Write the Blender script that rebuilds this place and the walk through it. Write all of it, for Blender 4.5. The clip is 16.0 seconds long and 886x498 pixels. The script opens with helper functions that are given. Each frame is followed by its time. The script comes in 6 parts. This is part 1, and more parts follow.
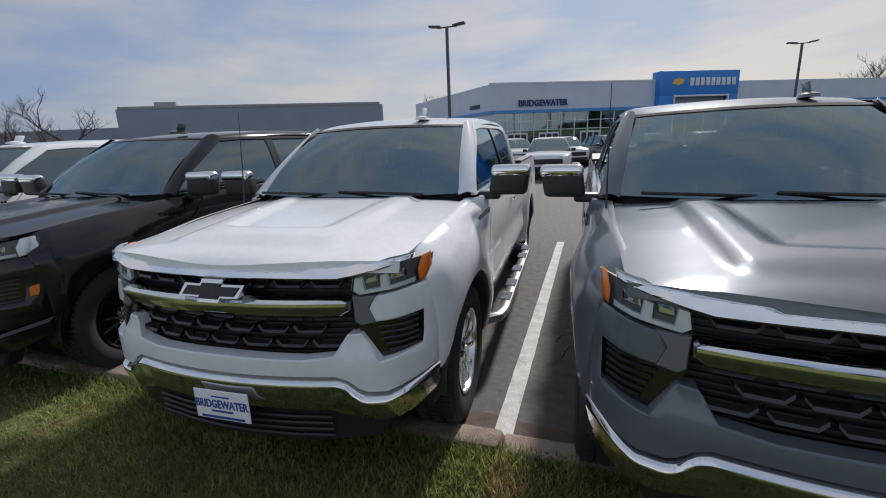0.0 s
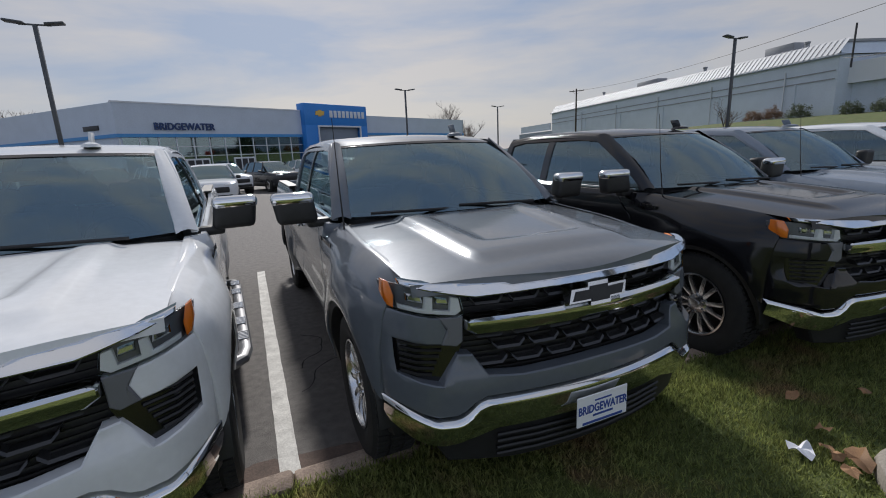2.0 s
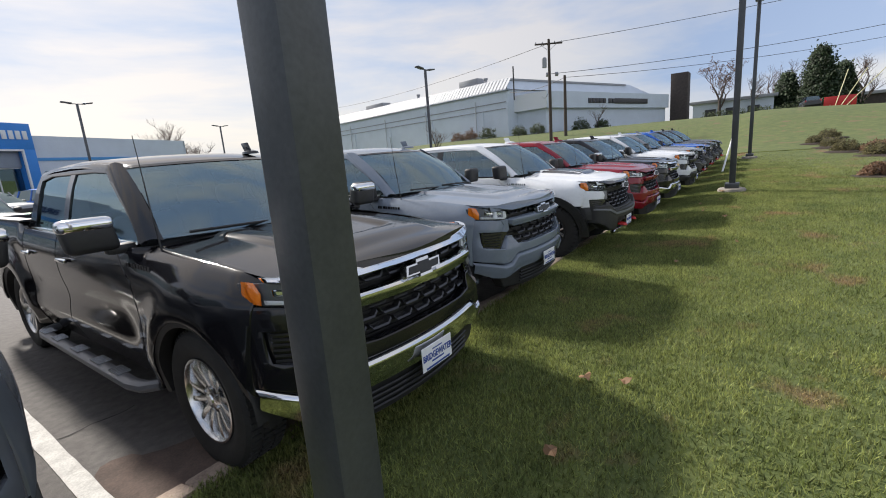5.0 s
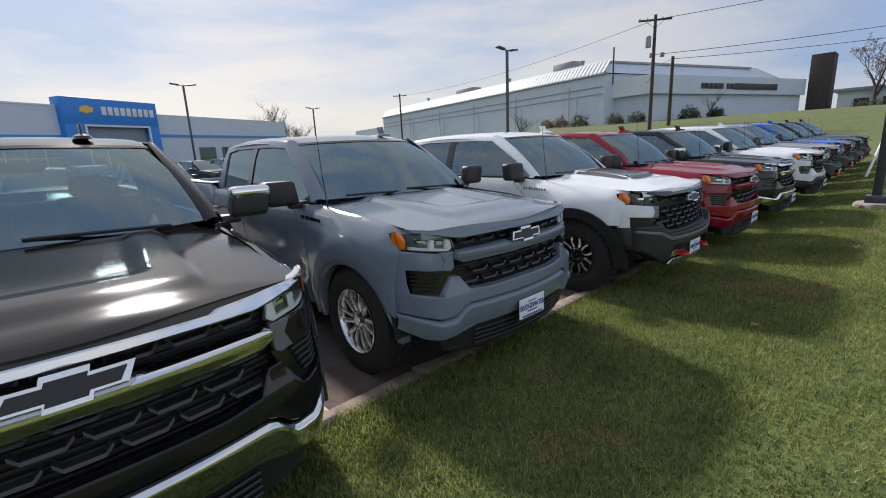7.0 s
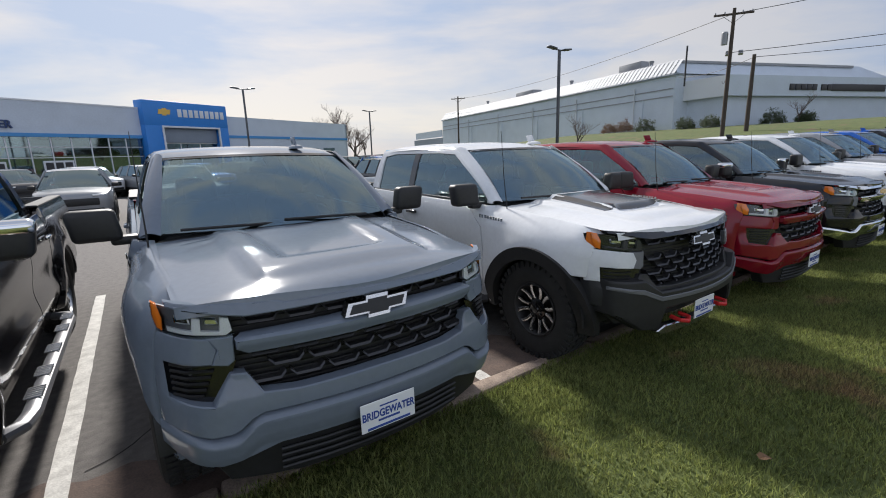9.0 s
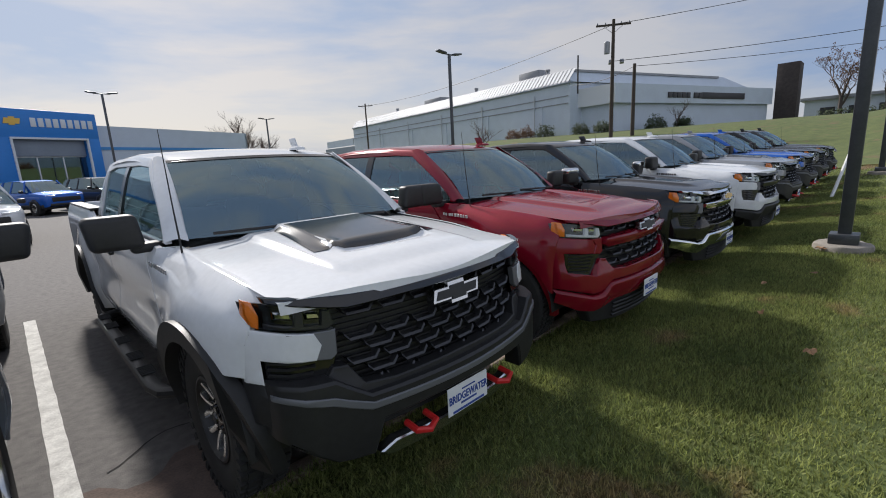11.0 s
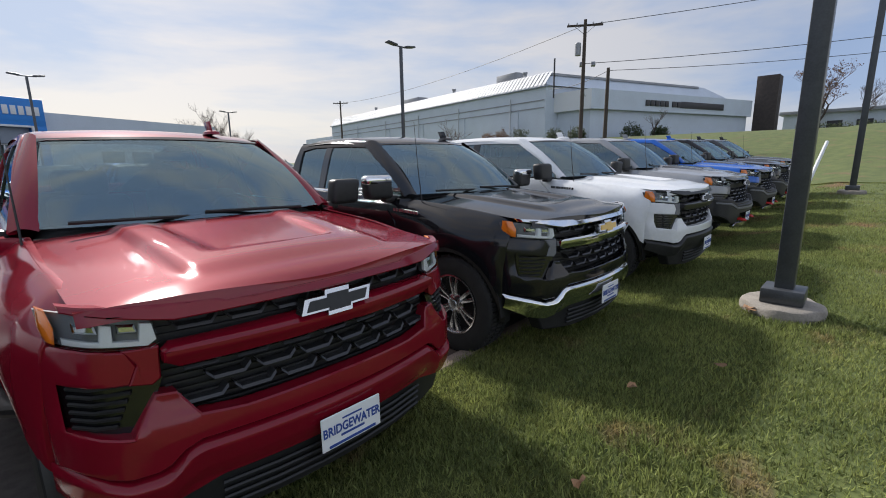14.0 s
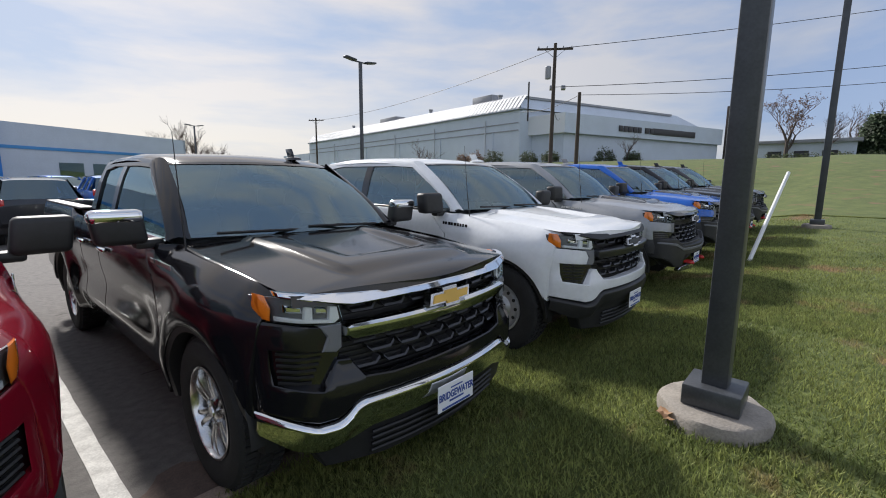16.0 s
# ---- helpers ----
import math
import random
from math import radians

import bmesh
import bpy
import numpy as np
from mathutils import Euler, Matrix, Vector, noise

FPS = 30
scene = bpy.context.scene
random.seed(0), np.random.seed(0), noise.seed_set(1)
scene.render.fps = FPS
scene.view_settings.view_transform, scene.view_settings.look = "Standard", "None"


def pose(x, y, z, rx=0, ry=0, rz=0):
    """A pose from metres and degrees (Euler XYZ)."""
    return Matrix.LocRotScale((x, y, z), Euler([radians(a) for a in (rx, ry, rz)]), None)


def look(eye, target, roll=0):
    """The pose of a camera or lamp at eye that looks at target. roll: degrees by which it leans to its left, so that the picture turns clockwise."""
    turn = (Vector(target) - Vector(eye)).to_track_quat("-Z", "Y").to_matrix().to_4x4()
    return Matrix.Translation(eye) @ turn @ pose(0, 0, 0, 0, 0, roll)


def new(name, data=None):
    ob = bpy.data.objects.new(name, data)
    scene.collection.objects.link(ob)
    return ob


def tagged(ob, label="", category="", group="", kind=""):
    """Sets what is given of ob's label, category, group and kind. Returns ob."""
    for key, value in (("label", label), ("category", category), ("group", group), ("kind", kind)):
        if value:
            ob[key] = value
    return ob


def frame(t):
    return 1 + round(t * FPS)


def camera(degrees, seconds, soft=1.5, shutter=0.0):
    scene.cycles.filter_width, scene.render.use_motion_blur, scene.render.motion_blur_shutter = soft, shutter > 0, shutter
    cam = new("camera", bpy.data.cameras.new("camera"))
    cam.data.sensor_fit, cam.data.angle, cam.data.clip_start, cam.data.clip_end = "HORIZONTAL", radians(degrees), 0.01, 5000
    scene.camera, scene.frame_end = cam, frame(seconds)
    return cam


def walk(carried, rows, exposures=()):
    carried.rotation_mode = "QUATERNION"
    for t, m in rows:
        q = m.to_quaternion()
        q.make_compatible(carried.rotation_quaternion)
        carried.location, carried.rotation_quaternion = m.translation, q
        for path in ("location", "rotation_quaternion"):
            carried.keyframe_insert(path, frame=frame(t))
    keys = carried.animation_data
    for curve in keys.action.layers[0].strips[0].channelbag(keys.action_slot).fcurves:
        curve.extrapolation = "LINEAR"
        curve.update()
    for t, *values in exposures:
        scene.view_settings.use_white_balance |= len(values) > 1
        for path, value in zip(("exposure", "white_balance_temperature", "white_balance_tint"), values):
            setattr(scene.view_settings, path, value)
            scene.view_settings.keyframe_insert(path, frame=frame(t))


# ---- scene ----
cam = camera(90.3, 16.0, soft=1.0)

PATH = [
    (0, (0.421, -2.101, 1.642), (-0.204, -0.262, 1.167), -2.3),
    (0.5, (0.029, -1.941, 1.608), (-0.433, -0.056, 1.125), -2.3),
    (1, (-0.198, -1.975, 1.614), (-0.35, -0.039, 1.135), -1.9),
    (1.5, (-0.216, -2.08, 1.677), (0.167, -0.171, 1.222), -2.2),
    (2, (-0.018, -2.214, 1.684), (0.756, -0.42, 1.256), -2.6),
    (2.5, (0.256, -2.355, 1.644), (1.251, -0.672, 1.224), -2.2),
    (3, (0.478, -2.306, 1.646), (1.652, -0.729, 1.277), -2.1),
    (3.5, (0.805, -2.331, 1.664), (2.171, -0.904, 1.35), -3.2),
    (4, (1.223, -2.453, 1.674), (2.731, -1.183, 1.343), -4.2),
    (4.5, (1.676, -2.423, 1.645), (3.244, -1.245, 1.256), -4.5),
    (5, (2.108, -2.42, 1.66), (3.69, -1.266, 1.253), -4.4),
    (5.2, (2.333, -2.43, 1.645), (3.908, -1.28, 1.222), -4.4),
    (7.3, (4.419, -2.385, 1.665), (5.674, -0.896, 1.21), -2.0),
    (7.5, (4.601, -2.363, 1.684), (5.818, -0.847, 1.214), -1.7),
    (8, (5.017, -2.412, 1.685), (6.122, -0.81, 1.221), -2.1),
    (8.5, (5.399, -2.434, 1.701), (6.474, -0.81, 1.249), -1.9),
    (9, (5.844, -2.339, 1.736), (6.951, -0.728, 1.315), -1.7),
    (9.5, (6.381, -2.312, 1.72), (7.555, -0.743, 1.319), -1.6),
    (10, (6.873, -2.25, 1.678), (8.14, -0.751, 1.296), -1.8),
    (10.2, (7.087, -2.196, 1.686), (8.395, -0.729, 1.315), -1.7),
    (12.3, (9.126, -2.19, 1.672), (10.571, -0.909, 1.15), -3.3),
    (12.5, (9.298, -2.203, 1.649), (10.756, -0.947, 1.106), -2.7),
    (13, (9.811, -2.195, 1.662), (11.294, -0.944, 1.178), -1.5),
    (13.5, (10.379, -2.267, 1.654), (11.837, -0.939, 1.322), -1.2),
    (14, (10.95, -2.264, 1.597), (12.363, -0.905, 1.204), -0.9),
    (14.5, (11.479, -2.299, 1.61), (12.855, -0.899, 1.223), -1.2),
    (15, (11.93, -2.357, 1.664), (13.315, -0.96, 1.301), -1.0),
    (15.5, (12.338, -2.284, 1.67), (13.776, -0.932, 1.35), -0.0),
    (16, (12.723, -2.273, 1.666), (14.201, -0.962, 1.358), 0.5),
]
EXPOSURES = [(0, -0.18, 6050, 12), (1.5, -0.32, 6050, 12), (2.5, -0.26, 6000, 12), (3.5, -0.05, 6050, 12), (4.0, 0.08, 6150, 12), (4.5, 0.34, 6250, 12), (5.0, 0.42, 6300, 12), (7.5, 0.2, 6100, 12), (8.0, 0.42, 6100, 12), (9.0, 0.2, 6150, 12), (10.2, 0.0, 6150, 12), (12.5, 0.12, 6000, 12), (13.0, 0.4, 6200, 12), (13.5, 0.30, 6150, 12), (14.0, 0.22, 6100, 12), (14.5, 0.36, 6200, 12), (15.0, 0.15, 6100, 12), (16.0, 0.22, 6100, 12)]
walk(cam, [(t, look(eye, target, roll)) for t, eye, target, roll in PATH], EXPOSURES)

# ---- light ----
SUN_AZ, SUN_EL = radians(9.0), radians(36.0)   # clockwise from +y, above the horizon
sun_way = Vector((math.sin(SUN_AZ) * math.cos(SUN_EL), math.cos(SUN_AZ) * math.cos(SUN_EL), math.sin(SUN_EL)))
sun = new("sun", bpy.data.lights.new("sun", "SUN"))
sun.data.energy, sun.data.angle, sun.data.color = 4.6, radians(4.5), (1.0, 0.93, 0.82)
sun.matrix_world = look(sun_way * 100, (0, 0, 0))

world = bpy.data.worlds.new("sky")
scene.world = world
world.use_nodes = True
wn, wl = world.node_tree.nodes, world.node_tree.links
wn.clear()
sky = wn.new("ShaderNodeTexSky")
sky.sky_type, sky.sun_disc, sky.sun_elevation, sky.sun_rotation = "NISHITA", False, SUN_EL, SUN_AZ
sky.air_density, sky.dust_density = 1.0, 0.9
coord = wn.new("ShaderNodeTexCoord")
squash = wn.new("ShaderNodeMapping")
squash.inputs["Scale"].default_value = (1.0, 1.6, 5.5)
squash.inputs["Rotation"].default_value = (0.1, 0.05, 0.5)
veil = wn.new("ShaderNodeTexNoise")
veil.inputs["Scale"].default_value, veil.inputs["Detail"].default_value, veil.inputs["Distortion"].default_value = 1.35, 6.0, 0.25
veil.inputs["Roughness"].default_value = 0.55
ramp = wn.new("ShaderNodeValToRGB")
ramp.color_ramp.elements[0].position, ramp.color_ramp.elements[1].position = 0.39, 0.60
ramp.color_ramp.elements[0].color, ramp.color_ramp.elements[1].color = (3.7, 4.5, 5.9, 1), (6.7, 6.35, 5.95, 1)
cloud = wn.new("ShaderNodeMixRGB")
height = wn.new("ShaderNodeSeparateXYZ")
thin = wn.new("ShaderNodeMapRange")
thin.inputs["From Min"].default_value, thin.inputs["From Max"].default_value = 0.58, 0.95
thin.inputs["To Min"].default_value, thin.inputs["To Max"].default_value = 0.84, 0.86
back = wn.new("ShaderNodeBackground")
back.inputs["Strength"].default_value = 0.108
wout = wn.new("ShaderNodeOutputWorld")
wl.new(coord.outputs["Generated"], squash.inputs["Vector"])
wl.new(squash.outputs["Vector"], veil.inputs["Vector"])
wl.new(veil.outputs["Fac"], ramp.inputs["Fac"])
# thin cloud scatters more light forward, towards the sun
glow, fall, lit = wn.new("ShaderNodeVectorMath"), wn.new("ShaderNodeMapRange"), wn.new("ShaderNodeMixRGB")
glow.operation, lit.blend_type = "DOT_PRODUCT", "MULTIPLY"
glow.inputs[1].default_value = sun_way
fall.inputs["From Min"].default_value, fall.inputs["From Max"].default_value = -0.60, 0.90
fall.inputs["To Min"].default_value, fall.inputs["To Max"].default_value = 0.0, 1.0
# the unseen sky opposite the sun is raised as well, an added fill
tint = wn.new("ShaderNodeValToRGB")
tint.color_ramp.elements[0].color, tint.color_ramp.elements[1].color = (1.25, 1.25, 1.27, 1), (1.02, 0.97, 0.90, 1)
side = tint.color_ramp.elements.new(0.62)
side.color = (0.68, 0.71, 0.77, 1)
lit.inputs["Fac"].default_value = 1.0
wl.new(coord.outputs["Generated"], glow.inputs[0])
wl.new(glow.outputs["Value"], fall.inputs["Value"])
wl.new(fall.outputs[0], tint.inputs["Fac"])
wl.new(ramp.outputs["Color"], lit.inputs["Color1"])
wl.new(tint.outputs["Color"], lit.inputs["Color2"])
wl.new(lit.outputs["Color"], cloud.inputs["Color2"])
wl.new(coord.outputs["Generated"], height.inputs[0])
wl.new(height.outputs["Z"], thin.inputs["Value"])
wl.new(thin.outputs[0], cloud.inputs["Fac"])
wl.new(sky.outputs["Color"], cloud.inputs["Color1"])
wl.new(cloud.outputs["Color"], back.inputs["Color"])
wl.new(back.outputs["Background"], wout.inputs["Surface"])


# ---- materials ----
def material(name, color, rough=0.5, metal=0.0, spread=0.0, scale=20.0, bump=0.0, coat=0.0, fine=0.0, second=None, vary=0.0, spec=0.5, sheen=0.0):
    """A surface whose colour wanders by noise at two scales, with relief and uneven gloss."""
    m = bpy.data.materials.new(name)
    m.use_nodes = True
    nt = m.node_tree
    n, l = nt.nodes, nt.links
    b = n["Principled BSDF"]
    b.inputs["Roughness"].default_value, b.inputs["Metallic"].default_value = rough, metal
    b.inputs["Coat Weight"].default_value, b.inputs["Coat Roughness"].default_value = coat, 0.10
    b.inputs["Specular IOR Level"].default_value = spec
    b.inputs["Base Color"].default_value = (*color, 1)
    if spread or bump or second:
        tc = n.new("ShaderNodeTexCoord")
        big, small = n.new("ShaderNodeTexNoise"), n.new("ShaderNodeTexNoise")
        for q, s in ((big, scale), (small, scale * 11)):
            q.inputs["Scale"].default_value, q.inputs["Detail"].default_value = s, 6
            l.new(tc.outputs["Object"], q.inputs["Vector"])
        add = n.new("ShaderNodeMath")
        add.operation = "MULTIPLY_ADD"
        add.inputs[1].default_value = 0.45
        half = n.new("ShaderNodeMath")
        half.operation = "MULTIPLY"
        half.inputs[1].default_value = 0.55
        l.new(big.outputs["Fac"], half.inputs[0])
        l.new(small.outputs["Fac"], add.inputs[0])
        l.new(half.outputs[0], add.inputs[2])
        r = n.new("ShaderNodeValToRGB")
        lo = second or tuple(c * (1 - spread) for c in color)
        hi = color if second else tuple(min(1, c * (1 + spread)) for c in color)
        r.color_ramp.elements[0].color, r.color_ramp.elements[1].color = (*lo, 1), (*hi, 1)
        r.color_ramp.elements[0].position, r.color_ramp.elements[1].position = 0.34, 0.66
        l.new(add.outputs[0], r.inputs["Fac"])
        last = r.outputs["Color"]
        if vary:
            info, hsv, mul = n.new("ShaderNodeObjectInfo"), n.new("ShaderNodeHueSaturation"), n.new("ShaderNodeMapRange")
            mul.inputs["To Min"].default_value, mul.inputs["To Max"].default_value = 1 - vary, 1 + vary
            l.new(info.outputs["Random"], mul.inputs["Value"])
            l.new(mul.outputs[0], hsv.inputs["Value"])
            l.new(last, hsv.inputs["Color"])
            last = hsv.outputs["Color"]
        l.new(last, b.inputs["Base Color"])
        if bump:
            bp = n.new("ShaderNodeBump")
            bp.inputs["Strength"].default_value, bp.inputs["Distance"].default_value = bump, 0.02
            l.new(add.outputs[0], bp.inputs["Height"])
            l.new(bp.outputs["Normal"], b.inputs["Normal"])
    return m


def dry_spots(m, color, scale=0.9, start=0.575):
    """Bare or withered patches of another colour, by a broad noise."""
    n, l = m.node_tree.nodes, m.node_tree.links
    b = n["Principled BSDF"]
    tc, q, r, mix = n.new("ShaderNodeTexCoord"), n.new("ShaderNodeTexNoise"), n.new("ShaderNodeMapRange"), n.new("ShaderNodeMixRGB")
    q.inputs["Scale"].default_value, q.inputs["Detail"].default_value, q.inputs["Roughness"].default_value = scale, 6, 0.62
    r.inputs["From Min"].default_value, r.inputs["From Max"].default_value = start, start + 0.10
    mix.inputs["Color2"].default_value = (*color, 1)
    l.new(tc.outputs["Object"], q.inputs["Vector"])
    l.new(q.outputs["Fac"], r.inputs["Value"])
    l.new(r.outputs[0], mix.inputs["Fac"])
    l.new(b.inputs["Base Color"].links[0].from_socket, mix.inputs["Color1"])
    l.new(mix.outputs["Color"], b.inputs["Base Color"])
    return m


def leafy(name, color, second, scale=1.6, passing=0.45, dry=None):
    """Thin leaf or blade: part of the light passes through."""
    m = material(name, color, 0.7, 0, scale=scale, second=second)
    if dry:
        dry_spots(m, dry)
    n, l = m.node_tree.nodes, m.node_tree.links
    b, out = n["Principled BSDF"], n["Material Output"]
    tr, mix = n.new("ShaderNodeBsdfTranslucent"), n.new("ShaderNodeMixShader")
    mix.inputs[0].default_value = passing
    geo, hsv, rng = n.new("ShaderNodeNewGeometry"), n.new("ShaderNodeHueSaturation"), n.new("ShaderNodeMapRange")
    rng.inputs["To Min"].default_value, rng.inputs["To Max"].default_value = 0.40, 1.75
    l.new(geo.outputs["Random Per Island"], rng.inputs["Value"])
    l.new(rng.outputs[0], hsv.inputs["Value"])
    l.new(b.inputs["Base Color"].links[0].from_socket, hsv.inputs["Color"])
    l.new(hsv.outputs["Color"], b.inputs["Base Color"])
    l.new(hsv.outputs["Color"], tr.inputs["Color"])
    l.new(b.outputs[0], mix.inputs[1])
    l.new(tr.outputs[0], mix.inputs[2])
    l.new(mix.outputs[0], out.inputs["Surface"])
    return m


def car_paint(name, color, metal=0.0, rough=0.42):
    m = material(name, color, rough, metal, 0.06, 2.5, coat=1.0, spec=0.0)
    return m


def glass_material(name, tint, clear, ior=2.0):
    m = bpy.data.materials.new(name)
    m.use_nodes = True
    n, l = m.node_tree.nodes, m.node_tree.links
    n.clear()
    see, gloss, mix, fr, out = (n.new("ShaderNodeBsdfTransparent"), n.new("ShaderNodeBsdfGlossy"), n.new("ShaderNodeMixShader"),
                                n.new("ShaderNodeFresnel"), n.new("ShaderNodeOutputMaterial"))
    see.inputs["Color"].default_value = (*[c * clear for c in tint], 1)
    gloss.inputs["Roughness"].default_value = 0.03
    gloss.inputs["Color"].default_value = (0.72, 0.92, 1.0, 1)
    fr.inputs["IOR"].default_value = ior
    l.new(fr.outputs[0], mix.inputs[0])
    l.new(see.outputs[0], mix.inputs[1])
    l.new(gloss.outputs[0], mix.inputs[2])
    l.new(mix.outputs[0], out.inputs["Surface"])
    return m


PAINT = {
    "white": car_paint("white_paint", (0.70, 0.715, 0.73)),
    "gray": car_paint("gray_metallic_paint", (0.125, 0.140, 0.162), 0.20, 0.45),
    "slate": car_paint("slate_gray_paint", (0.165, 0.195, 0.24), 0.0, 0.5),
    "black": car_paint("black_paint", (0.008, 0.008, 0.010)),
    "red": car_paint("red_metallic_paint", (0.20, 0.005, 0.017), 0.15, 0.5),
    "blue": car_paint("blue_paint", (0.018, 0.11, 0.46), 0.3, 0.42),
    "silver": car_paint("sterling_gray_paint", (0.27, 0.28, 0.295), 0.35, 0.42),
    "maroon": car_paint("maroon_paint", (0.10, 0.012, 0.02), 0.1, 0.45),
    "charcoal": car_paint("charcoal_paint", (0.035, 0.037, 0.042), 0.1, 0.5),
}
CHROME = material("chrome", (0.80, 0.81, 0.82), 0.07, 1.0)
ALLOY = material("machined_alloy", (0.62, 0.63, 0.64), 0.24, 1.0, 0.08, 9)
STEEL = material("painted_steel_wheel", (0.50, 0.51, 0.52), 0.4, 0.6, 0.08, 9)
PLASTIC = material("black_plastic", (0.016, 0.016, 0.017), 0.5, 0, 0.25, 30, 0.05)
GLOSSBLACK = material("gloss_black_trim", (0.006, 0.006, 0.007), 0.14, 0, coat=0.5)
RUBBER = material("tyre_rubber", (0.018, 0.018, 0.018), 0.82, 0, 0.3, 14, 0.12)
TRIMGRAY = material("satin_gray_trim", (0.15, 0.155, 0.17), 0.4, 0.2)
SLATGRAY = material("dark_grille_trim", (0.045, 0.045, 0.048), 0.28, 0.4)
AMBER = material("amber_lens", (0.80, 0.20, 0.015), 0.12, 0, coat=1.0)
REDLENS = material("red_lens", (0.45, 0.01, 0.01), 0.15, 0, coat=1.0)
GOLD = material("gold_emblem", (0.62, 0.40, 0.10), 0.28, 0.8)
LAMPDARK = material("lamp_housing", (0.13, 0.135, 0.15), 0.25, 0.3)
LAMPWHITE = material("lamp_light_guide", (0.80, 0.82, 0.84), 0.25, 0.1)
CABIN = material("dark_cabin_trim", (0.075, 0.078, 0.085), 0.7, 0, 0.2, 8)
SEATMAT = material("seat_cloth", (0.085, 0.086, 0.09), 0.8, 0, 0.2, 12)
GLASS = glass_material("windscreen_glass", (0.84, 0.97, 0.95), 0.62, 3.1)
SIDEGLASS = glass_material("side_glass", (0.88, 0.96, 0.95), 0.86, 2.6)
TINTED = glass_material("tinted_glass", (0.9, 0.95, 0.95), 0.22, 2.6)
LAMPGLASS = glass_material("clear_lamp_lens", (1, 1, 1), 0.97, 1.3)
PLATEWHITE = material("white_plate", (0.78, 0.79, 0.80), 0.4)
PLATEBLUE = material("blue_print", (0.03, 0.07, 0.30), 0.5)
TOWRED = material("red_hook", (0.55, 0.02, 0.02), 0.4)


# ---- mesh helpers ----
def finish(bm, name, mat, angle=32.0):
    bmesh.ops.recalc_face_normals(bm, faces=bm.faces[:])
    for f in bm.faces:
        f.smooth = True
    me = bpy.data.meshes.new(name)
    bm.to_mesh(me)
    bm.free()
    me.set_sharp_from_angle(angle=radians(angle))
    me.materials.append(mat)
    return me


def part(name, data, mat, parent=None, label=""):
    """Links a bmesh or a mesh as one object under a thing or a part."""
    me = finish(data, name, mat) if isinstance(data, bmesh.types.BMesh) else data
    ob = new(name, me)
    ob.parent = parent
    if label:
        ob["label"] = label
    return ob


KEPT = {}


def shared(key, mat, make):
    """One mesh for each shape and material; alike parts share it."""
    if (key, mat.name) not in KEPT:
        base = next((KEPT[k] for k in KEPT if k[0] == key), None)
        if base is None:
            KEPT[key, mat.name] = finish(make(), key if isinstance(key, str) else str(key[0]), mat)
        else:
            me = base.copy()
            me.materials[0] = mat
            KEPT[key, mat.name] = me
    return KEPT[key, mat.name]


def sheet(outline, surf, thick=0.02, step=(0.06, 0.06), edge=0.004):
    """A panel: a flat outline cut into strips, laid on a curved surface, with an eased rim turned back."""
    bm = bmesh.new()
    bm.faces.new([bm.verts.new((u, v, 0)) for u, v in outline])
    us, vs = [p[0] for p in outline], [p[1] for p in outline]
    for lo, hi, st, no in ((min(us), max(us), step[0], (1, 0, 0)), (min(vs), max(vs), step[1], (0, 1, 0))):
        if not st:
            continue
        k = math.floor(lo / st) + 1
        while k * st < hi - 1e-4:
            bmesh.ops.bisect_plane(bm, geom=bm.verts[:] + bm.edges[:] + bm.faces[:], dist=1e-5, plane_co=Vector(no) * (k * st), plane_no=no)
            k += 1
    if edge:
        bmesh.ops.inset_region(bm, faces=bm.faces[:], thickness=edge, use_even_offset=True, use_boundary=True)
    rim = {v for e in bm.edges if e.is_boundary for v in e.verts}
    low = {v: -edge for v in rim}
    borders = [e for e in bm.edges if e.is_boundary]
    grown = bmesh.ops.extrude_edge_only(bm, edges=borders)["geom"]
    for v in grown:
        if isinstance(v, bmesh.types.BMVert):
            low[v] = -thick
    for v in bm.verts:
        v.co = surf(v.co.x, v.co.y, low.get(v, 0.0))
    return bm


def box(size, at=(0, 0, 0), bevel=0.0, seg=2, bm=None, turn=None):
    bm = bm or bmesh.new()
    m = Matrix.Translation(at) @ (turn or Matrix()) @ Matrix.Diagonal((*size, 1))
    made = bmesh.ops.create_cube(bm, size=1, matrix=m)["verts"]
    if bevel:
        es = list({e for v in made for e in v.link_edges})
        bmesh.ops.bevel(bm, geom=es, offset=bevel, segments=seg, affect="EDGES", profile=0.5)
    return bm


def lathe(profile, n=32, axis="x", bm=None, at=(0, 0, 0), closed=False):
    """Turns (radius, along) pairs round an axis."""
    bm = bm or bmesh.new()
    rings = []
    for r, a in profile:
        ring = []
        for k in range(n):
            c, s = math.cos(2 * math.pi * k / n) * r, math.sin(2 * math.pi * k / n) * r
            ring.append(bm.verts.new(Vector(at) + Vector({"x": (a, c, s), "y": (c, a, s), "z": (c, s, a)}[axis])))
        rings.append(ring)
    pairs = list(zip(rings, rings[1:])) + ([(rings[-1], rings[0])] if closed else [])
    for p, q in pairs:
        for k in range(n):
            bm.faces.new((p[k], p[(k + 1) % n], q[(k + 1) % n], q[k]))
    if not closed:
        for ring in (rings[0], rings[-1]):
            if (ring[0].co - ring[n // 2].co).length > 1e-4:
                bm.faces.new(ring)
    return bm


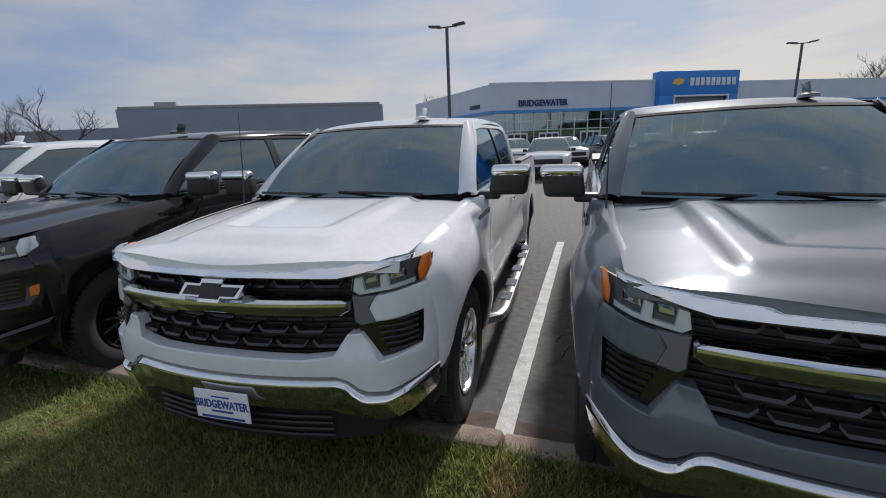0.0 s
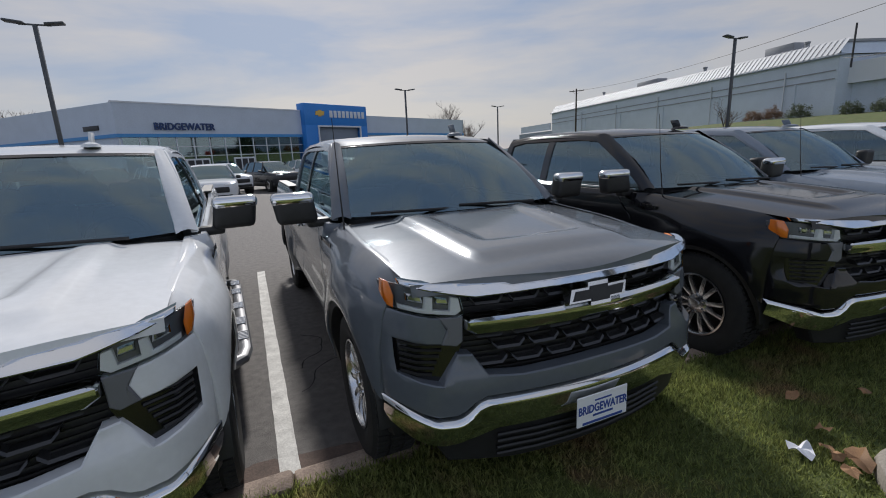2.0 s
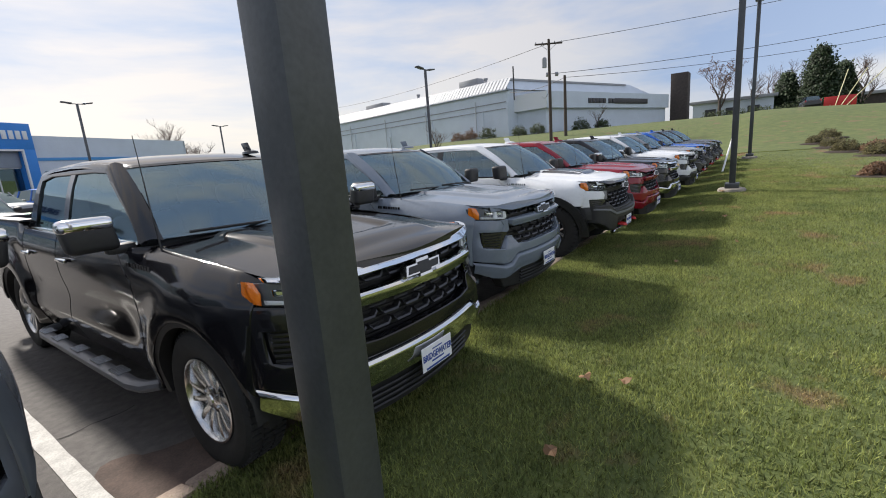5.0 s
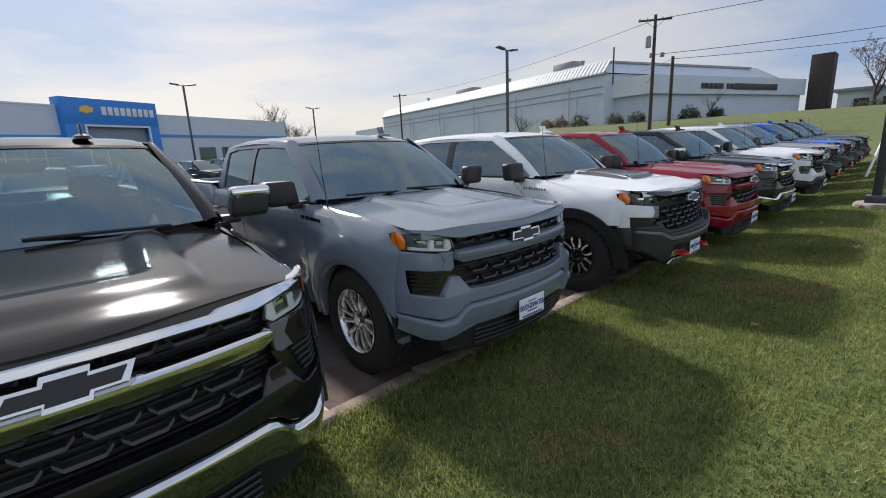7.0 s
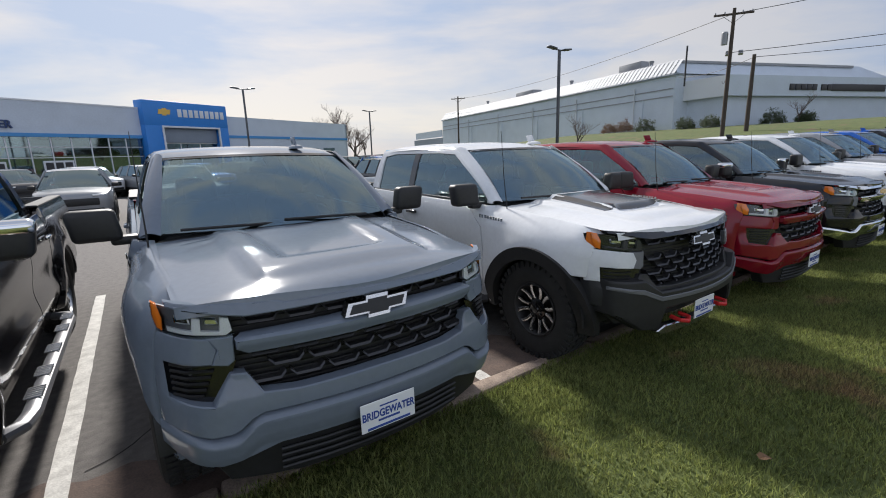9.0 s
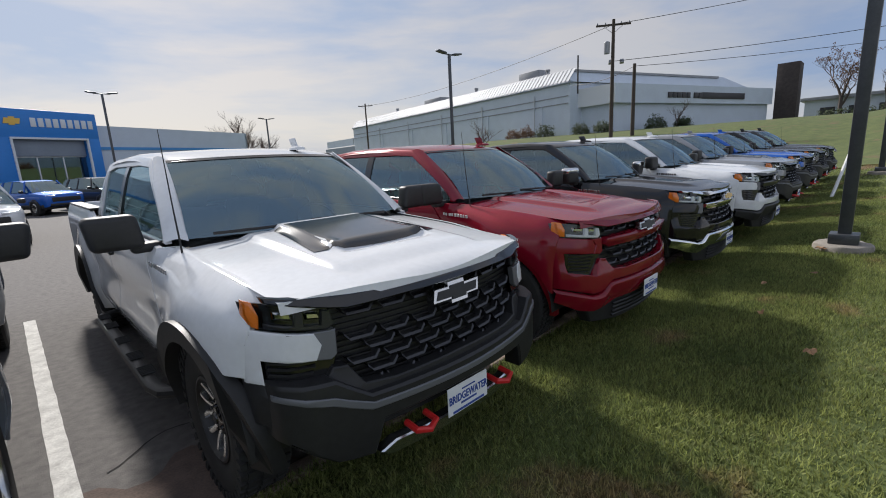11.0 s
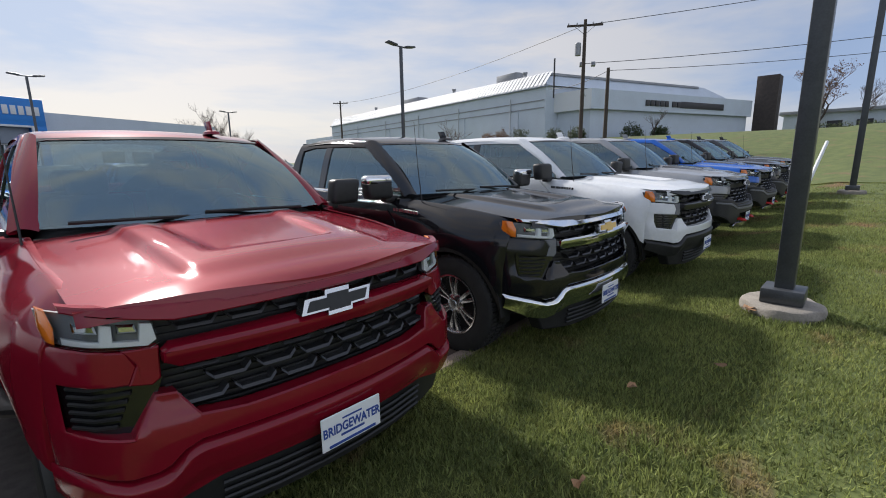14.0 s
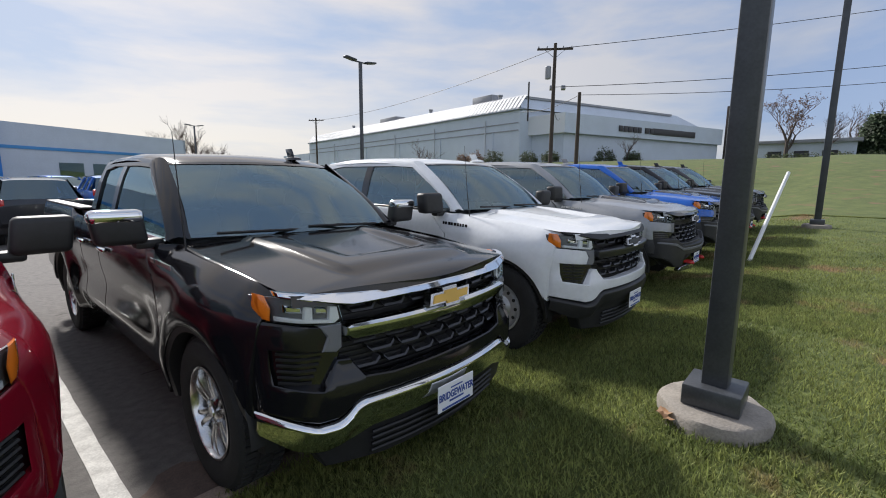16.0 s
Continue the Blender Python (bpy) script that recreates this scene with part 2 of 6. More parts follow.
def tube(points, radius, n=8, bm=None, ends=True):
    """A pipe through points; radius may be a list."""
    bm = bm or bmesh.new()
    pts = [Vector(p) for p in points]
    rad = radius if isinstance(radius, (list, tuple)) else [radius] * len(pts)
    rings = []
    for k, p in enumerate(pts):
        d = (pts[min(k + 1, len(pts) - 1)] - pts[max(k - 1, 0)]).normalized()
        u = d.orthogonal().normalized() if k == 0 else (u - d * u.dot(d)).normalized()
        w = d.cross(u)
        rings.append([bm.verts.new(p + (u * math.cos(2 * math.pi * i / n) + w * math.sin(2 * math.pi * i / n)) * rad[k]) for i in range(n)])
    for p, q in zip(rings, rings[1:]):
        for i in range(n):
            bm.faces.new((p[i], p[(i + 1) % n], q[(i + 1) % n], q[i]))
    if ends:
        bm.faces.new(rings[0]), bm.faces.new(rings[-1])
    return bm


def grid(nu, nv, at, bm=None):
    """A surface from at(u, v), u and v from 0 to 1."""
    bm = bm or bmesh.new()
    vs = [[bm.verts.new(at(i / nu, j / nv)) for i in range(nu + 1)] for j in range(nv + 1)]
    for j in range(nv):
        for i in range(nu):
            bm.faces.new((vs[j][i], vs[j][i + 1], vs[j + 1][i + 1], vs[j + 1][i]))
    return bm


def letters(text, size, depth, squeeze=1.0):
    """Raised letters as a mesh, standing in the x-z plane and facing -y, about their centre."""
    cu = bpy.data.curves.new("letters", "FONT")
    cu.body, cu.size, cu.extrude, cu.align_x, cu.align_y = text, size, depth, "CENTER", "CENTER"
    cu.resolution_u, cu.offset = 3, size * 0.022
    ob = bpy.data.objects.new("letters", cu)
    scene.collection.objects.link(ob)
    me = bpy.data.meshes.new_from_object(ob.evaluated_get(bpy.context.evaluated_depsgraph_get()))
    bpy.data.objects.remove(ob)
    me.transform(Matrix.Diagonal((squeeze, 1, 1, 1)))
    me.transform(pose(0, 0, 0, 90, 0, 0))
    return me


def clamp(v, a=0.0, b=1.0):
    return max(a, min(b, v))


def ease(a, b, v):
    t = clamp((v - a) / (b - a))
    return t * t * (3 - 2 * t)


def between(v, knots):
    """Straight lines through (v, value) knots."""
    for (a, p), (b, q) in zip(knots, knots[1:]):
        if v <= b:
            return p + (q - p) * clamp((v - a) / (b - a))
    return knots[-1][1]


def lot_rise(x):
    """The height of the lot, which climbs gently beyond the eighth bay."""
    return 0.0 if x < 13 else 0.02 * (x - 13) if x > 15 else 0.005 * (x - 13) ** 2


# ---- pickup truck ----
# Local frame: nose at y = 0 facing -y, ground at z = 0, half width 1.0.
def nose_y(x):
    a = abs(x)
    return 0.09 + 0.22 * a * a + 6.0 * max(0.0, a - 0.80) ** 2


def nose_half(y):
    lo, hi = 0.0, 1.2
    for _ in range(24):
        mid = (lo + hi) / 2
        lo, hi = (mid, hi) if nose_y(mid) < y else (lo, mid)
    return lo


def front(x, z, d):
    lean = 0.10 * max(0.0, z - 0.72) + 0.12 * max(0.0, 0.50 - z)
    inward = 0.045 * ease(0.6, 0.92, abs(x)) * (0.7 + 0.3 * ease(0.95, 1.03, z))
    return Vector((x - math.copysign(inward, x), nose_y(x) + lean - d, z))


WHEELS = (0.96, 4.70)
ARCH = 0.485


def side_x(y, z):
    w = min(1.0, nose_half(y + 0.01 - 0.10 * max(0.0, z - 0.72)))
    w -= 0.032 * (1 - ease(0.45, 1.1, y))
    w -= 0.09 * ease(0.62, 0.30, z) if 1.5 < y < 4.1 else 0.05 * ease(0.62, 0.30, z)
    w -= 0.030 * math.exp(-((z - 0.78) / 0.13) ** 2) * ease(1.45, 1.9, y) * (1 - ease(3.9, 4.2, y))
    for c in WHEELS:
        r = math.hypot(y - c, (z - 0.41) * 0.96)
        w += 0.045 * math.exp(-((r - 0.52) / 0.13) ** 2) * ease(0.35, 0.75, y)
    top = belt(y)
    w -= 0.14 * clamp((z - (top - 0.20)) / 0.20) ** 2.6 if y < 1.6 else 0.05 * clamp((z - (top - 0.22)) / 0.22) ** 2
    return w


def belt(y):
    """Top edge of the body's side: fender, then window sill, then bed rail."""
    return between(y, ((0.0, 1.135), (0.4, 1.145), (0.9, 1.205), (1.75, 1.265), (2.3, 1.265), (4.1, 1.31), (4.14, 1.36), (5.9, 1.37)))


def house_x(y, z):
    return 0.915 - 0.25 * (z - 1.26) - 0.30 * max(0.0, z - 1.62) ** 1.5


def crown(v):
    """Draws the cab down to the true roof height and its windscreen forward over the front axle."""
    v.y -= 0.32 * (1 - ease(2.0, 3.0, v.y))
    if v.z > 1.30:
        v.z = 1.30 + (v.z - 1.30) * 0.915
    return v


def on_side(s, grow=0.0):
    return lambda y, z, d: Vector((s * (side_x(y, z) + d + grow), y, z))


def on_house(s, grow=0.0):
    return lambda y, z, d: crown(Vector((s * (house_x(y, z) + d + grow), y, z)))


def arc(cy, r, a0, a1, n=14):
    return [(cy + r * math.cos(radians(a0 + (a1 - a0) * k / n)), 0.41 + r * math.sin(radians(a0 + (a1 - a0) * k / n))) for k in range(n + 1)]


def top_edge(y0, y1, drop=0.0, n=8):
    return [(y0 + (y1 - y0) * k / n, belt(y0 + (y1 - y0) * k / n) - drop) for k in range(n + 1)]


def mirrored(outline):
    return [(-u, v) for u, v in reversed(outline)]


def hood_at(scoop):
    def at(u, v):
        s = 2 * u - 1
        y0 = nose_y(s * 0.84) + 0.035
        y1 = 1.35 + 0.18 * s * s
        y = y0 + (y1 - y0) * max(0.0, (v - 0.06) / 0.94)
        half = 0.825 + 0.03 * v
        x = s * half
        z = between(max(0.0, y - 0.11 * (1 - s * s)) + 0.30 * ease(0.4, 1.3, y), ((0.0, 1.118), (0.02, 1.134), (0.05, 1.151), (0.09, 1.165), (0.14, 1.177), (0.25, 1.193), (0.45, 1.209), (0.7, 1.226), (1.0, 1.245), (1.3, 1.262), (1.9, 1.29)))
        z -= 0.055 * abs(s) ** 2.4
        z += 0.022 * (1 - ease(0.50, 0.56, abs(x) + 0.05 * (1.7 - y))) * ease(0.30, 0.46, y)
        ridge = 0.47 - 0.08 * (1.6 - y)
        z -= 0.026 * (1 - ease(ridge - 0.13, ridge - 0.06, abs(x))) * ease(0.55, 0.63, y - 0.25 * x * x) * (1 - 0.6 * ease(0.9, 1.5, y))
        if scoop:
            z += 0.045 * (1 - ease(0.30, 0.36, abs(x))) * ease(0.62, 0.72, y) * (1 - ease(1.35, 1.65, y))
        if v < 0.06:
            y, z = y0 + 0.012 * (v / 0.06), z - 0.05 * (1 - v / 0.06) ** 1.3
        return Vector((x, y, z))
    return at


def wheel_parts(kind, parent, at, s):
    """A wheel > tyre, rim, hub cap; s points outwards along x."""
    R = 0.42 if kind == "offroad" else 0.41
    rim_r = 0.232 if kind in ("steel", "offroad") else 0.255
    w = bpy.data.objects.new("wheel", None)

    def tyre():
        bm = lathe([(rim_r - 0.005, 0.10), (rim_r + 0.02, 0.118), (R - 0.07, 0.135), (R - 0.02, 0.122), (R, 0.10), (R, -0.10), (R - 0.02, -0.122),
                    (R - 0.07, -0.135), (rim_r, -0.11)], 48, "x", closed=True)
        n = 40 if kind == "offroad" else 64
        for k in range(n):
            a = 2 * math.pi * k / n
            for off, wd in ((-0.075, 0.055), (0, 0.06), (0.075, 0.055)):
                box((wd, 2 * math.pi * R / n * 0.62, 0.016), bm=bm, turn=Matrix.Rotation(a + (0.03 if off == 0 else 0), 4, "X") @ Matrix.Translation((off, 0, R + 0.004)))
            if kind == "offroad":
                box((0.03, 0.035, 0.05), bm=bm, turn=Matrix.Rotation(a, 4, "X") @ Matrix.Translation((0.122, 0, R - 0.02)))
        for k in range(18):
            box((0.004, 0.05, 0.012), bm=bm, turn=Matrix.Rotation(2 * math.pi * k / 18, 4, "X") @ Matrix.Translation((0.131, 0, R - 0.075)))
        return bm

    def barrel():
        return lathe([(rim_r, 0.118), (rim_r - 0.012, 0.120), (rim_r - 0.022, 0.105), (rim_r - 0.03, 0.02), (rim_r - 0.03, -0.10), (rim_r + 0.0, -0.11)], 48, "x", closed=True)

    def spokes():
        bm = bmesh.new()
        if kind == "steel":
            lathe([(0.20, 0.05), (0.17, 0.075), (0.11, 0.07), (0.075, 0.095), (0.0001, 0.097)], 40, "x", bm)
            lathe([(rim_r - 0.01, 0.045), (0.195, 0.05), (0.195, 0.03)], 40, "x", bm, closed=True)
            return bm
        n = 6
        for k in range(n):
            for off in (-1, 1):
                a = 2 * math.pi * k / n
                m = Matrix.Rotation(a, 4, "X")
                wide = 0.032 if kind == "alloy" else 0.026
                pts = [(0.082, off * 0.024, 0.075), (0.094, off * 0.042, 0.14), (0.098, off * 0.058, 0.19), (0.092, off * 0.066, rim_r - 0.012)]
                if kind == "offroad":
                    pts = [(0.075, off * 0.03, 0.09), (0.09, off * 0.05, 0.15), (0.10, off * 0.05, rim_r - 0.03), (0.10, off * 0.022, rim_r - 0.012)]
                if kind == "plain":
                    pts = [(0.082, off * 0.012, 0.075), (0.094, off * 0.022, 0.14), (0.098, off * 0.03, 0.19), (0.092, off * 0.04, rim_r - 0.012)]
                rows = []
                for px, py, pz in pts:
                    rows.append([bm.verts.new(m @ Vector((px + dx, py + dy, pz))) for dx, dy in ((-0.03, -wide * .7), (0, -wide * .55), (0.004, 0), (0, wide * .55), (-0.03, wide * .7))])
                for p, q in zip(rows, rows[1:]):
                    for i in range(4):
                        bm.faces.new((p[i], p[i + 1], q[i + 1], q[i]))
        return bm

    def hub():
        bm = lathe([(0.085, 0.045), (0.088, 0.075), (0.06, 0.092), (0.034, 0.096), (0.03, 0.104), (0.0001, 0.105)], 28, "x")
        for k in range(6):
            a = 2 * math.pi * k / 6 + 0.5
            lathe([(0.010, 0.08), (0.010, 0.098), (0.0001, 0.102)], 8, "x", bm, at=(0, 0.066 * math.cos(a), 0.066 * math.sin(a)))
        return bm

    def vents():
        bm = bmesh.new()
        for k in range(12):
            a = 2 * math.pi * k / 12
            lathe([(0.017, 0.064), (0.017, 0.0765), (0.0001, 0.0765)], 10, "x", bm, at=(0, 0.162 * math.cos(a), 0.162 * math.sin(a)))
        return bm

    def back():
        bm = lathe([(rim_r - 0.03, -0.02), (0.16, -0.03), (0.0001, -0.03)], 32, "x")
        return bm

    scene.collection.objects.link(w)
    w.parent = parent
    w.matrix_basis = pose(*at, 0, 0, 0 if s > 0 else 180)
    rim_mat = {"alloy": ALLOY, "plain": ALLOY, "steel": STEEL, "offroad": GLOSSBLACK, "dark": GLOSSBLACK}[kind]
    part("tyre", shared(("tyre", kind), RUBBER, tyre), RUBBER, w)
    part("rim", shared(("rim", kind), rim_mat if kind != "offroad" else PLASTIC, barrel), rim_mat, w)
    part("spokes", shared(("spokes", kind), ALLOY if kind == "offroad" else rim_mat, spokes), rim_mat, w)
    part("hub", shared(("hub", "any"), GLOSSBLACK if kind == "offroad" else ALLOY, hub), ALLOY, w)
    if kind == "steel":
        part("vent_ring", shared(("vent_ring", kind), PLASTIC, vents), PLASTIC, w)
    part("brake_disc", shared(("brake_disc", "any"), PLASTIC, back), PLASTIC, w)
    return w


def pickup(paint, at, label, trim="chrome", bowtie="black", wheels="alloy", step=True, hood_dark=False, cab="crew", mirror="chrome", badge="dark", plate=True, yaw=0.0):
    body_mat = PAINT[paint]
    truck = new("sport_utility" if cab == "suv" else "pickup_truck")
    truck.matrix_basis = pose(at[0], at[1], lot_rise(at[0]), 0, 0, yaw)
    suv = cab == "suv"
    tagged(truck, label, "sport utility" if suv else "pickup truck", "vehicles parked along the kerb")
    rear = {"crew": 4.10, "double": 3.78, "suv": 5.25}[cab]
    split = {"crew": 3.08, "double": 3.02, "suv": 3.08}[cab]
    offroad = trim == "offroad"
    bright = {"chrome": CHROME, "body": body_mat, "offroad": GLOSSBLACK, "work": PLASTIC, "dark": GLOSSBLACK}[trim]

    def add(name, mat, make, key=None, label="", under=truck):
        return part(name, shared((name, key), mat, make), mat, under, label)

    # hood
    hood = add("hood", body_mat, lambda: grid(56, 44, hood_at(hood_dark)), hood_dark)
    if hood_dark:
        at_h = hood_at(True)
        add("hood_insert", GLOSSBLACK, lambda: grid(20, 24, lambda u, v: at_h(0.5 + (u - 0.5) * (0.52 - 0.10 * v), 0.46 + 0.50 * v) + Vector((0, 0, 0.004))), None, "black hood insert", hood)
    for s in (-1, 1):
        S, G = on_side(s), on_house(s)
        bottom = 0.34
        # front fender
        fender = [(0.47, 0.55)] + [(0.465, 0.80), (0.44, 1.00), (0.425, belt(0.425))] + top_edge(0.5, 1.86, 0, 9) + [(1.62, 1.05), (1.56, bottom + 0.02)] + \
            [(1.47, bottom + 0.02)] + arc(WHEELS[0], ARCH, 0, 160, 18)
        if offroad:
            fender = [(0.47, 0.80)] + fender[2:-4]
        add("fender", body_mat, lambda: sheet(fender, S, 0.03, (0.05, 0.05)), (s, offroad))
        # doors
        d1 = [(1.572, bottom + 0.02), (1.632, 1.05), (1.872, belt(1.872))] + top_edge(1.9, split - 0.006, 0, 8) + [(split - 0.006, bottom + 0.02)]
        door = add("front_door", body_mat, lambda: sheet(d1, S, 0.03, (0.07, 0.06)), (s, cab))
        rear_low = [(split + 0.006, bottom + 0.02), (split + 0.006, belt(split))] + top_edge(split + 0.1, min(rear - 0.06, 4.06), 0, 6)
        if suv or cab == "crew":
            d2 = rear_low + [(min(rear - 0.06, 4.06), 0.80), (4.02, bottom + 0.02)]
        else:
            d2 = rear_low + [(rear - 0.06, bottom + 0.02)]
        door2 = add("rear_door", body_mat, lambda: sheet(d2, S, 0.03, (0.07, 0.06)), (s, cab))
        r0 = min(rear - 0.045, 4.075)
        quarter_top = top_edge(r0, 5.84, 0, 24) if not suv else [(r0, belt(4.0)), (5.2, 1.32)]
        q = [(r0, bottom + 0.02), *quarter_top, (5.84 if not suv else 5.2, 0.62), (5.20, 0.50)] + arc(WHEELS[1], ARCH, 10, 170, 18)[0:] + [(4.20, bottom + 0.02)]
        add("bed_side" if not suv else "rear_quarter", body_mat, lambda: sheet(q, S, 0.03, (0.07, 0.06)), (s, cab))
        # trim round the arches
        for c, nm in zip(WHEELS, "fr"):
            r_in, r_out = ARCH - 0.035, ARCH + (0.075 if offroad else 0.004)
            ring = arc(c, r_in, -8, 188, 26) + arc(c, r_out, 188, -8, 26)
            add("arch_trim", PLASTIC if offroad or trim == "chrome" or trim == "work" else body_mat, lambda: sheet(ring, on_side(s, 0.03 if offroad else -0.012), 0.07, (0, 0), 0.006), (s, nm, offroad))
        # greenhouse
        a0, a1 = (1.93, 1.285), (2.50, 1.835)
        back_top = rear - (0.12 if not suv else 0.25)
        frame_out = [(1.90, belt(1.9) + 0.004), a1, (2.75, 1.862), (back_top - 0.3, 1.868), (back_top, 1.835), (rear, belt(min(rear, 4.08)) + 0.006)]
        ins = [(rear - 0.20, belt(rear - 0.2 if not suv else 4) + 0.006), (rear - 0.21, 1.42), (back_top - 0.10, 1.755), (back_top - 0.35, 1.79), (2.70, 1.785), (2.485, 1.765), (1.962, 1.305), (1.950, belt(1.950) + 0.006)]
        add("cab_frame", body_mat, lambda: sheet(frame_out + ins, G, 0.04, (0.09, 0.09), 0.006), (s, cab))
        w1 = [(1.94, belt(1.94) + 0.004), (1.955, 1.295), (2.50, 1.78), (split - 0.05, 1.80), (split - 0.04, belt(split) + 0.004)]
        w2 = [(split + 0.05, belt(split) + 0.004), (split + 0.04, 1.80), (back_top - 0.08, 1.78), (rear - 0.19, 1.42), (rear - 0.18, belt(min(rear, 4)) + 0.004)]
        add("front_window", TINTED if suv else SIDEGLASS, lambda: sheet(w1, on_house(s, -0.016), 0.005, (0.12, 0.12), 0), (s, cab), under=door)
        add("rear_window", TINTED, lambda: sheet(w2, on_house(s, -0.016), 0.005, (0.12, 0.12), 0), (s, cab), under=door2)
        pil = [(split - 0.06, belt(split)), (split - 0.07, 1.80), (split + 0.05, 1.80), (split + 0.06, belt(split))]
        add("b_pillar", GLOSSBLACK, lambda: sheet(pil, on_house(s, -0.006), 0.03, (0, 0.1)), (s, cab))
        if suv:
            pil2 = [(4.22, 1.30), (4.20, 1.80), (4.34, 1.80), (4.42, 1.30)]
            add("d_pillar", body_mat, lambda: sheet(pil2, on_house(s, -0.004), 0.03, (0, 0.1)), (s, "suv"))
        sill = [(2.0, 1.262), (split, 1.282), (min(rear, 4.1) - 0.1, 1.30), (min(rear, 4.1) - 0.1, 1.318), (split, 1.302), (2.0, 1.284)]
        add("sill_trim", CHROME if trim == "chrome" else GLOSSBLACK, lambda: sheet(sill, on_house(s, 0.008), 0.03, (0.2, 0), 0.003), (s, cab))
        # corner strip between windscreen and side
        def pillar():
            return grid(4, 10, lambda u, v: crown(Vector((s * ((0.792 - 0.110 * v) * (1 - u) + (house_x(0, 1.27 + 0.58 * v) + 0.0) * u), (1.86 + 0.57 * v) * (1 - u) + (1.90 + 0.615 * v) * u,
                                                   1.275 + 0.555 * v + 0.02 * math.sin(math.pi * u)))))
        add("a_pillar", body_mat, pillar, s)
        # door handles
        for yy, dr in ((split - 0.22, door), (min(rear, 4.1) - 0.22, door2)):
            add("door_handle", CHROME if trim == "chrome" else GLOSSBLACK if offroad or trim == "work" else body_mat,
                lambda: box((0.035, 0.20, 0.034), (s * (side_x(yy, 1.10) + 0.022), yy, 1.10), 0.012, 3), (s, round(yy, 2)), under=dr)
        # mirror
        def shell():
            bm = box((0.26, 0.13, 0.20), (s * 1.14, 1.96, 1.36), 0.035, 3)
            for v in bm.verts:
                v.co.y += 0.06 * (abs(v.co.x) - 1.0)
                if v.co.z < 1.30:
                    v.co.x += -s * 0.02
            box((0.16, 0.09, 0.06), (s * 0.98, 1.98, 1.255), 0.02, 2, bm, None)
            return bm
        mir = add("mirror", PLASTIC, shell, s, "black door mirror")
        mir.location.y = -0.27
        if mirror == "chrome":
            def cap():
                bm = box((0.272, 0.122, 0.085), (s * 1.14, 1.948, 1.427), 0.035, 3)
                for v in bm.verts:
                    v.co.y += 0.06 * (abs(v.co.x) - 1.0)
                return bm
            add("mirror_cap", CHROME, cap, s, "chrome mirror cap", mir)
        # name bars on the door
        mat_b = {"dark": GLOSSBLACK, "bright": ALLOY, "red": TOWRED}[badge]
        rnd = random.Random(3)
        yb = 1.36
        for k in range(9):
            wd = rnd.choice((0.026, 0.03, 0.022))
            bar = add("badge_letter", mat_b, lambda: box((0.008, wd, 0.03), (0, 0, 0), 0.002, 1), wd)
            bar.location = (s * (side_x(yb, 1.145) + 0.003), yb, 1.145 + 0.002 * k)
            yb += wd + 0.010
        # step
        if step:
            def running_board():
                bm = tube([(s * 0.97, 1.55, 0.36), (s * 1.03, 1.62, 0.36), (s * 1.05, 1.75, 0.36), (s * 1.05, rear - 0.45, 0.36), (s * 1.03, rear - 0.3, 0.36), (s * 0.95, rear - 0.25, 0.36)], 0.038, 10)
                for v in bm.verts:
                    v.co.x = s * (0.98 + (abs(v.co.x) - 0.98) * 1.3)
                return bm
            st = add("running_board", TRIMGRAY if trim == "chrome" else PLASTIC, running_board, (s, cab))
            def pad():
                bm = bmesh.new()
                for k in range(6):
                    box((0.09, 0.016, 0.012), (s * 1.06, k * 0.03, 0.40), 0.004, 1, bm)
                return bm
            for c0 in (1.9, 2.25, 2.7, 3.2, 3.55):
                if c0 < rear - 0.45:
                    add("tread_pad", ALLOY if trim == "chrome" else RUBBER, pad, s, under=st).location.y = c0
        # tail lamp, wheels and arch liners
        add("tail_lamp", REDLENS, lambda: box((0.14, 0.16, 0.36), (s * 0.90, 5.80 if not suv else 5.16, 1.05), 0.03, 3), (s, suv))
        for c, nm in zip(WHEELS, "fr"):
            wheel_parts(wheels, truck, (s * 0.855, c, 0.415 if wheels == "offroad" else 0.405), s)
            def liner():
                return grid(18, 2, lambda u, v: Vector((s * (0.52 + 0.45 * v), c + 0.50 * math.cos(math.pi * u), 0.40 + 0.50 * math.sin(math.pi * u))))
            add("arch_liner", PLASTIC, liner, (s, nm))

    # windscreen, roof, rear window
    def screen(u, v):
        s = 2 * u - 1
        return crown(Vector((s * (0.795 - 0.11 * v), 1.69 + 0.60 * v + (0.185 - 0.03 * v) * s * s - 0.03 * math.sin(math.pi * v), 1.285 + 0.54 * v - 0.016 * v * s * s)))
    ws = add("windscreen", GLASS, lambda: grid(20, 12, screen))
    add("screen_border", GLOSSBLACK, lambda: grid(24, 2, lambda u, v: screen(u, 0.965 + 0.035 * v) + Vector((0, -0.003, 0.003))), under=ws)
    add("sensor_housing", CABIN, lambda: box((0.22, 0.10, 0.06), (0, 2.07, 1.655), 0.025, 3), under=ws)
    def cowl():
        return grid(20, 3, lambda u, v: Vector(((2 * u - 1) * 0.82, 1.29 + 0.13 * v + 0.19 * (2 * u - 1) ** 2, 1.268 + 0.018 * v - 0.055 * abs(2 * u - 1) ** 3)))
    add("cowl", PLASTIC, cowl)
    def wiper():
        return tube([(0.30, 1.41, 1.297), (-0.05, 1.38, 1.312), (-0.33, 1.40, 1.318)], 0.010, 6)
    for dx in (0.28, -0.36):
        add("wiper", PLASTIC, wiper).location.x = dx
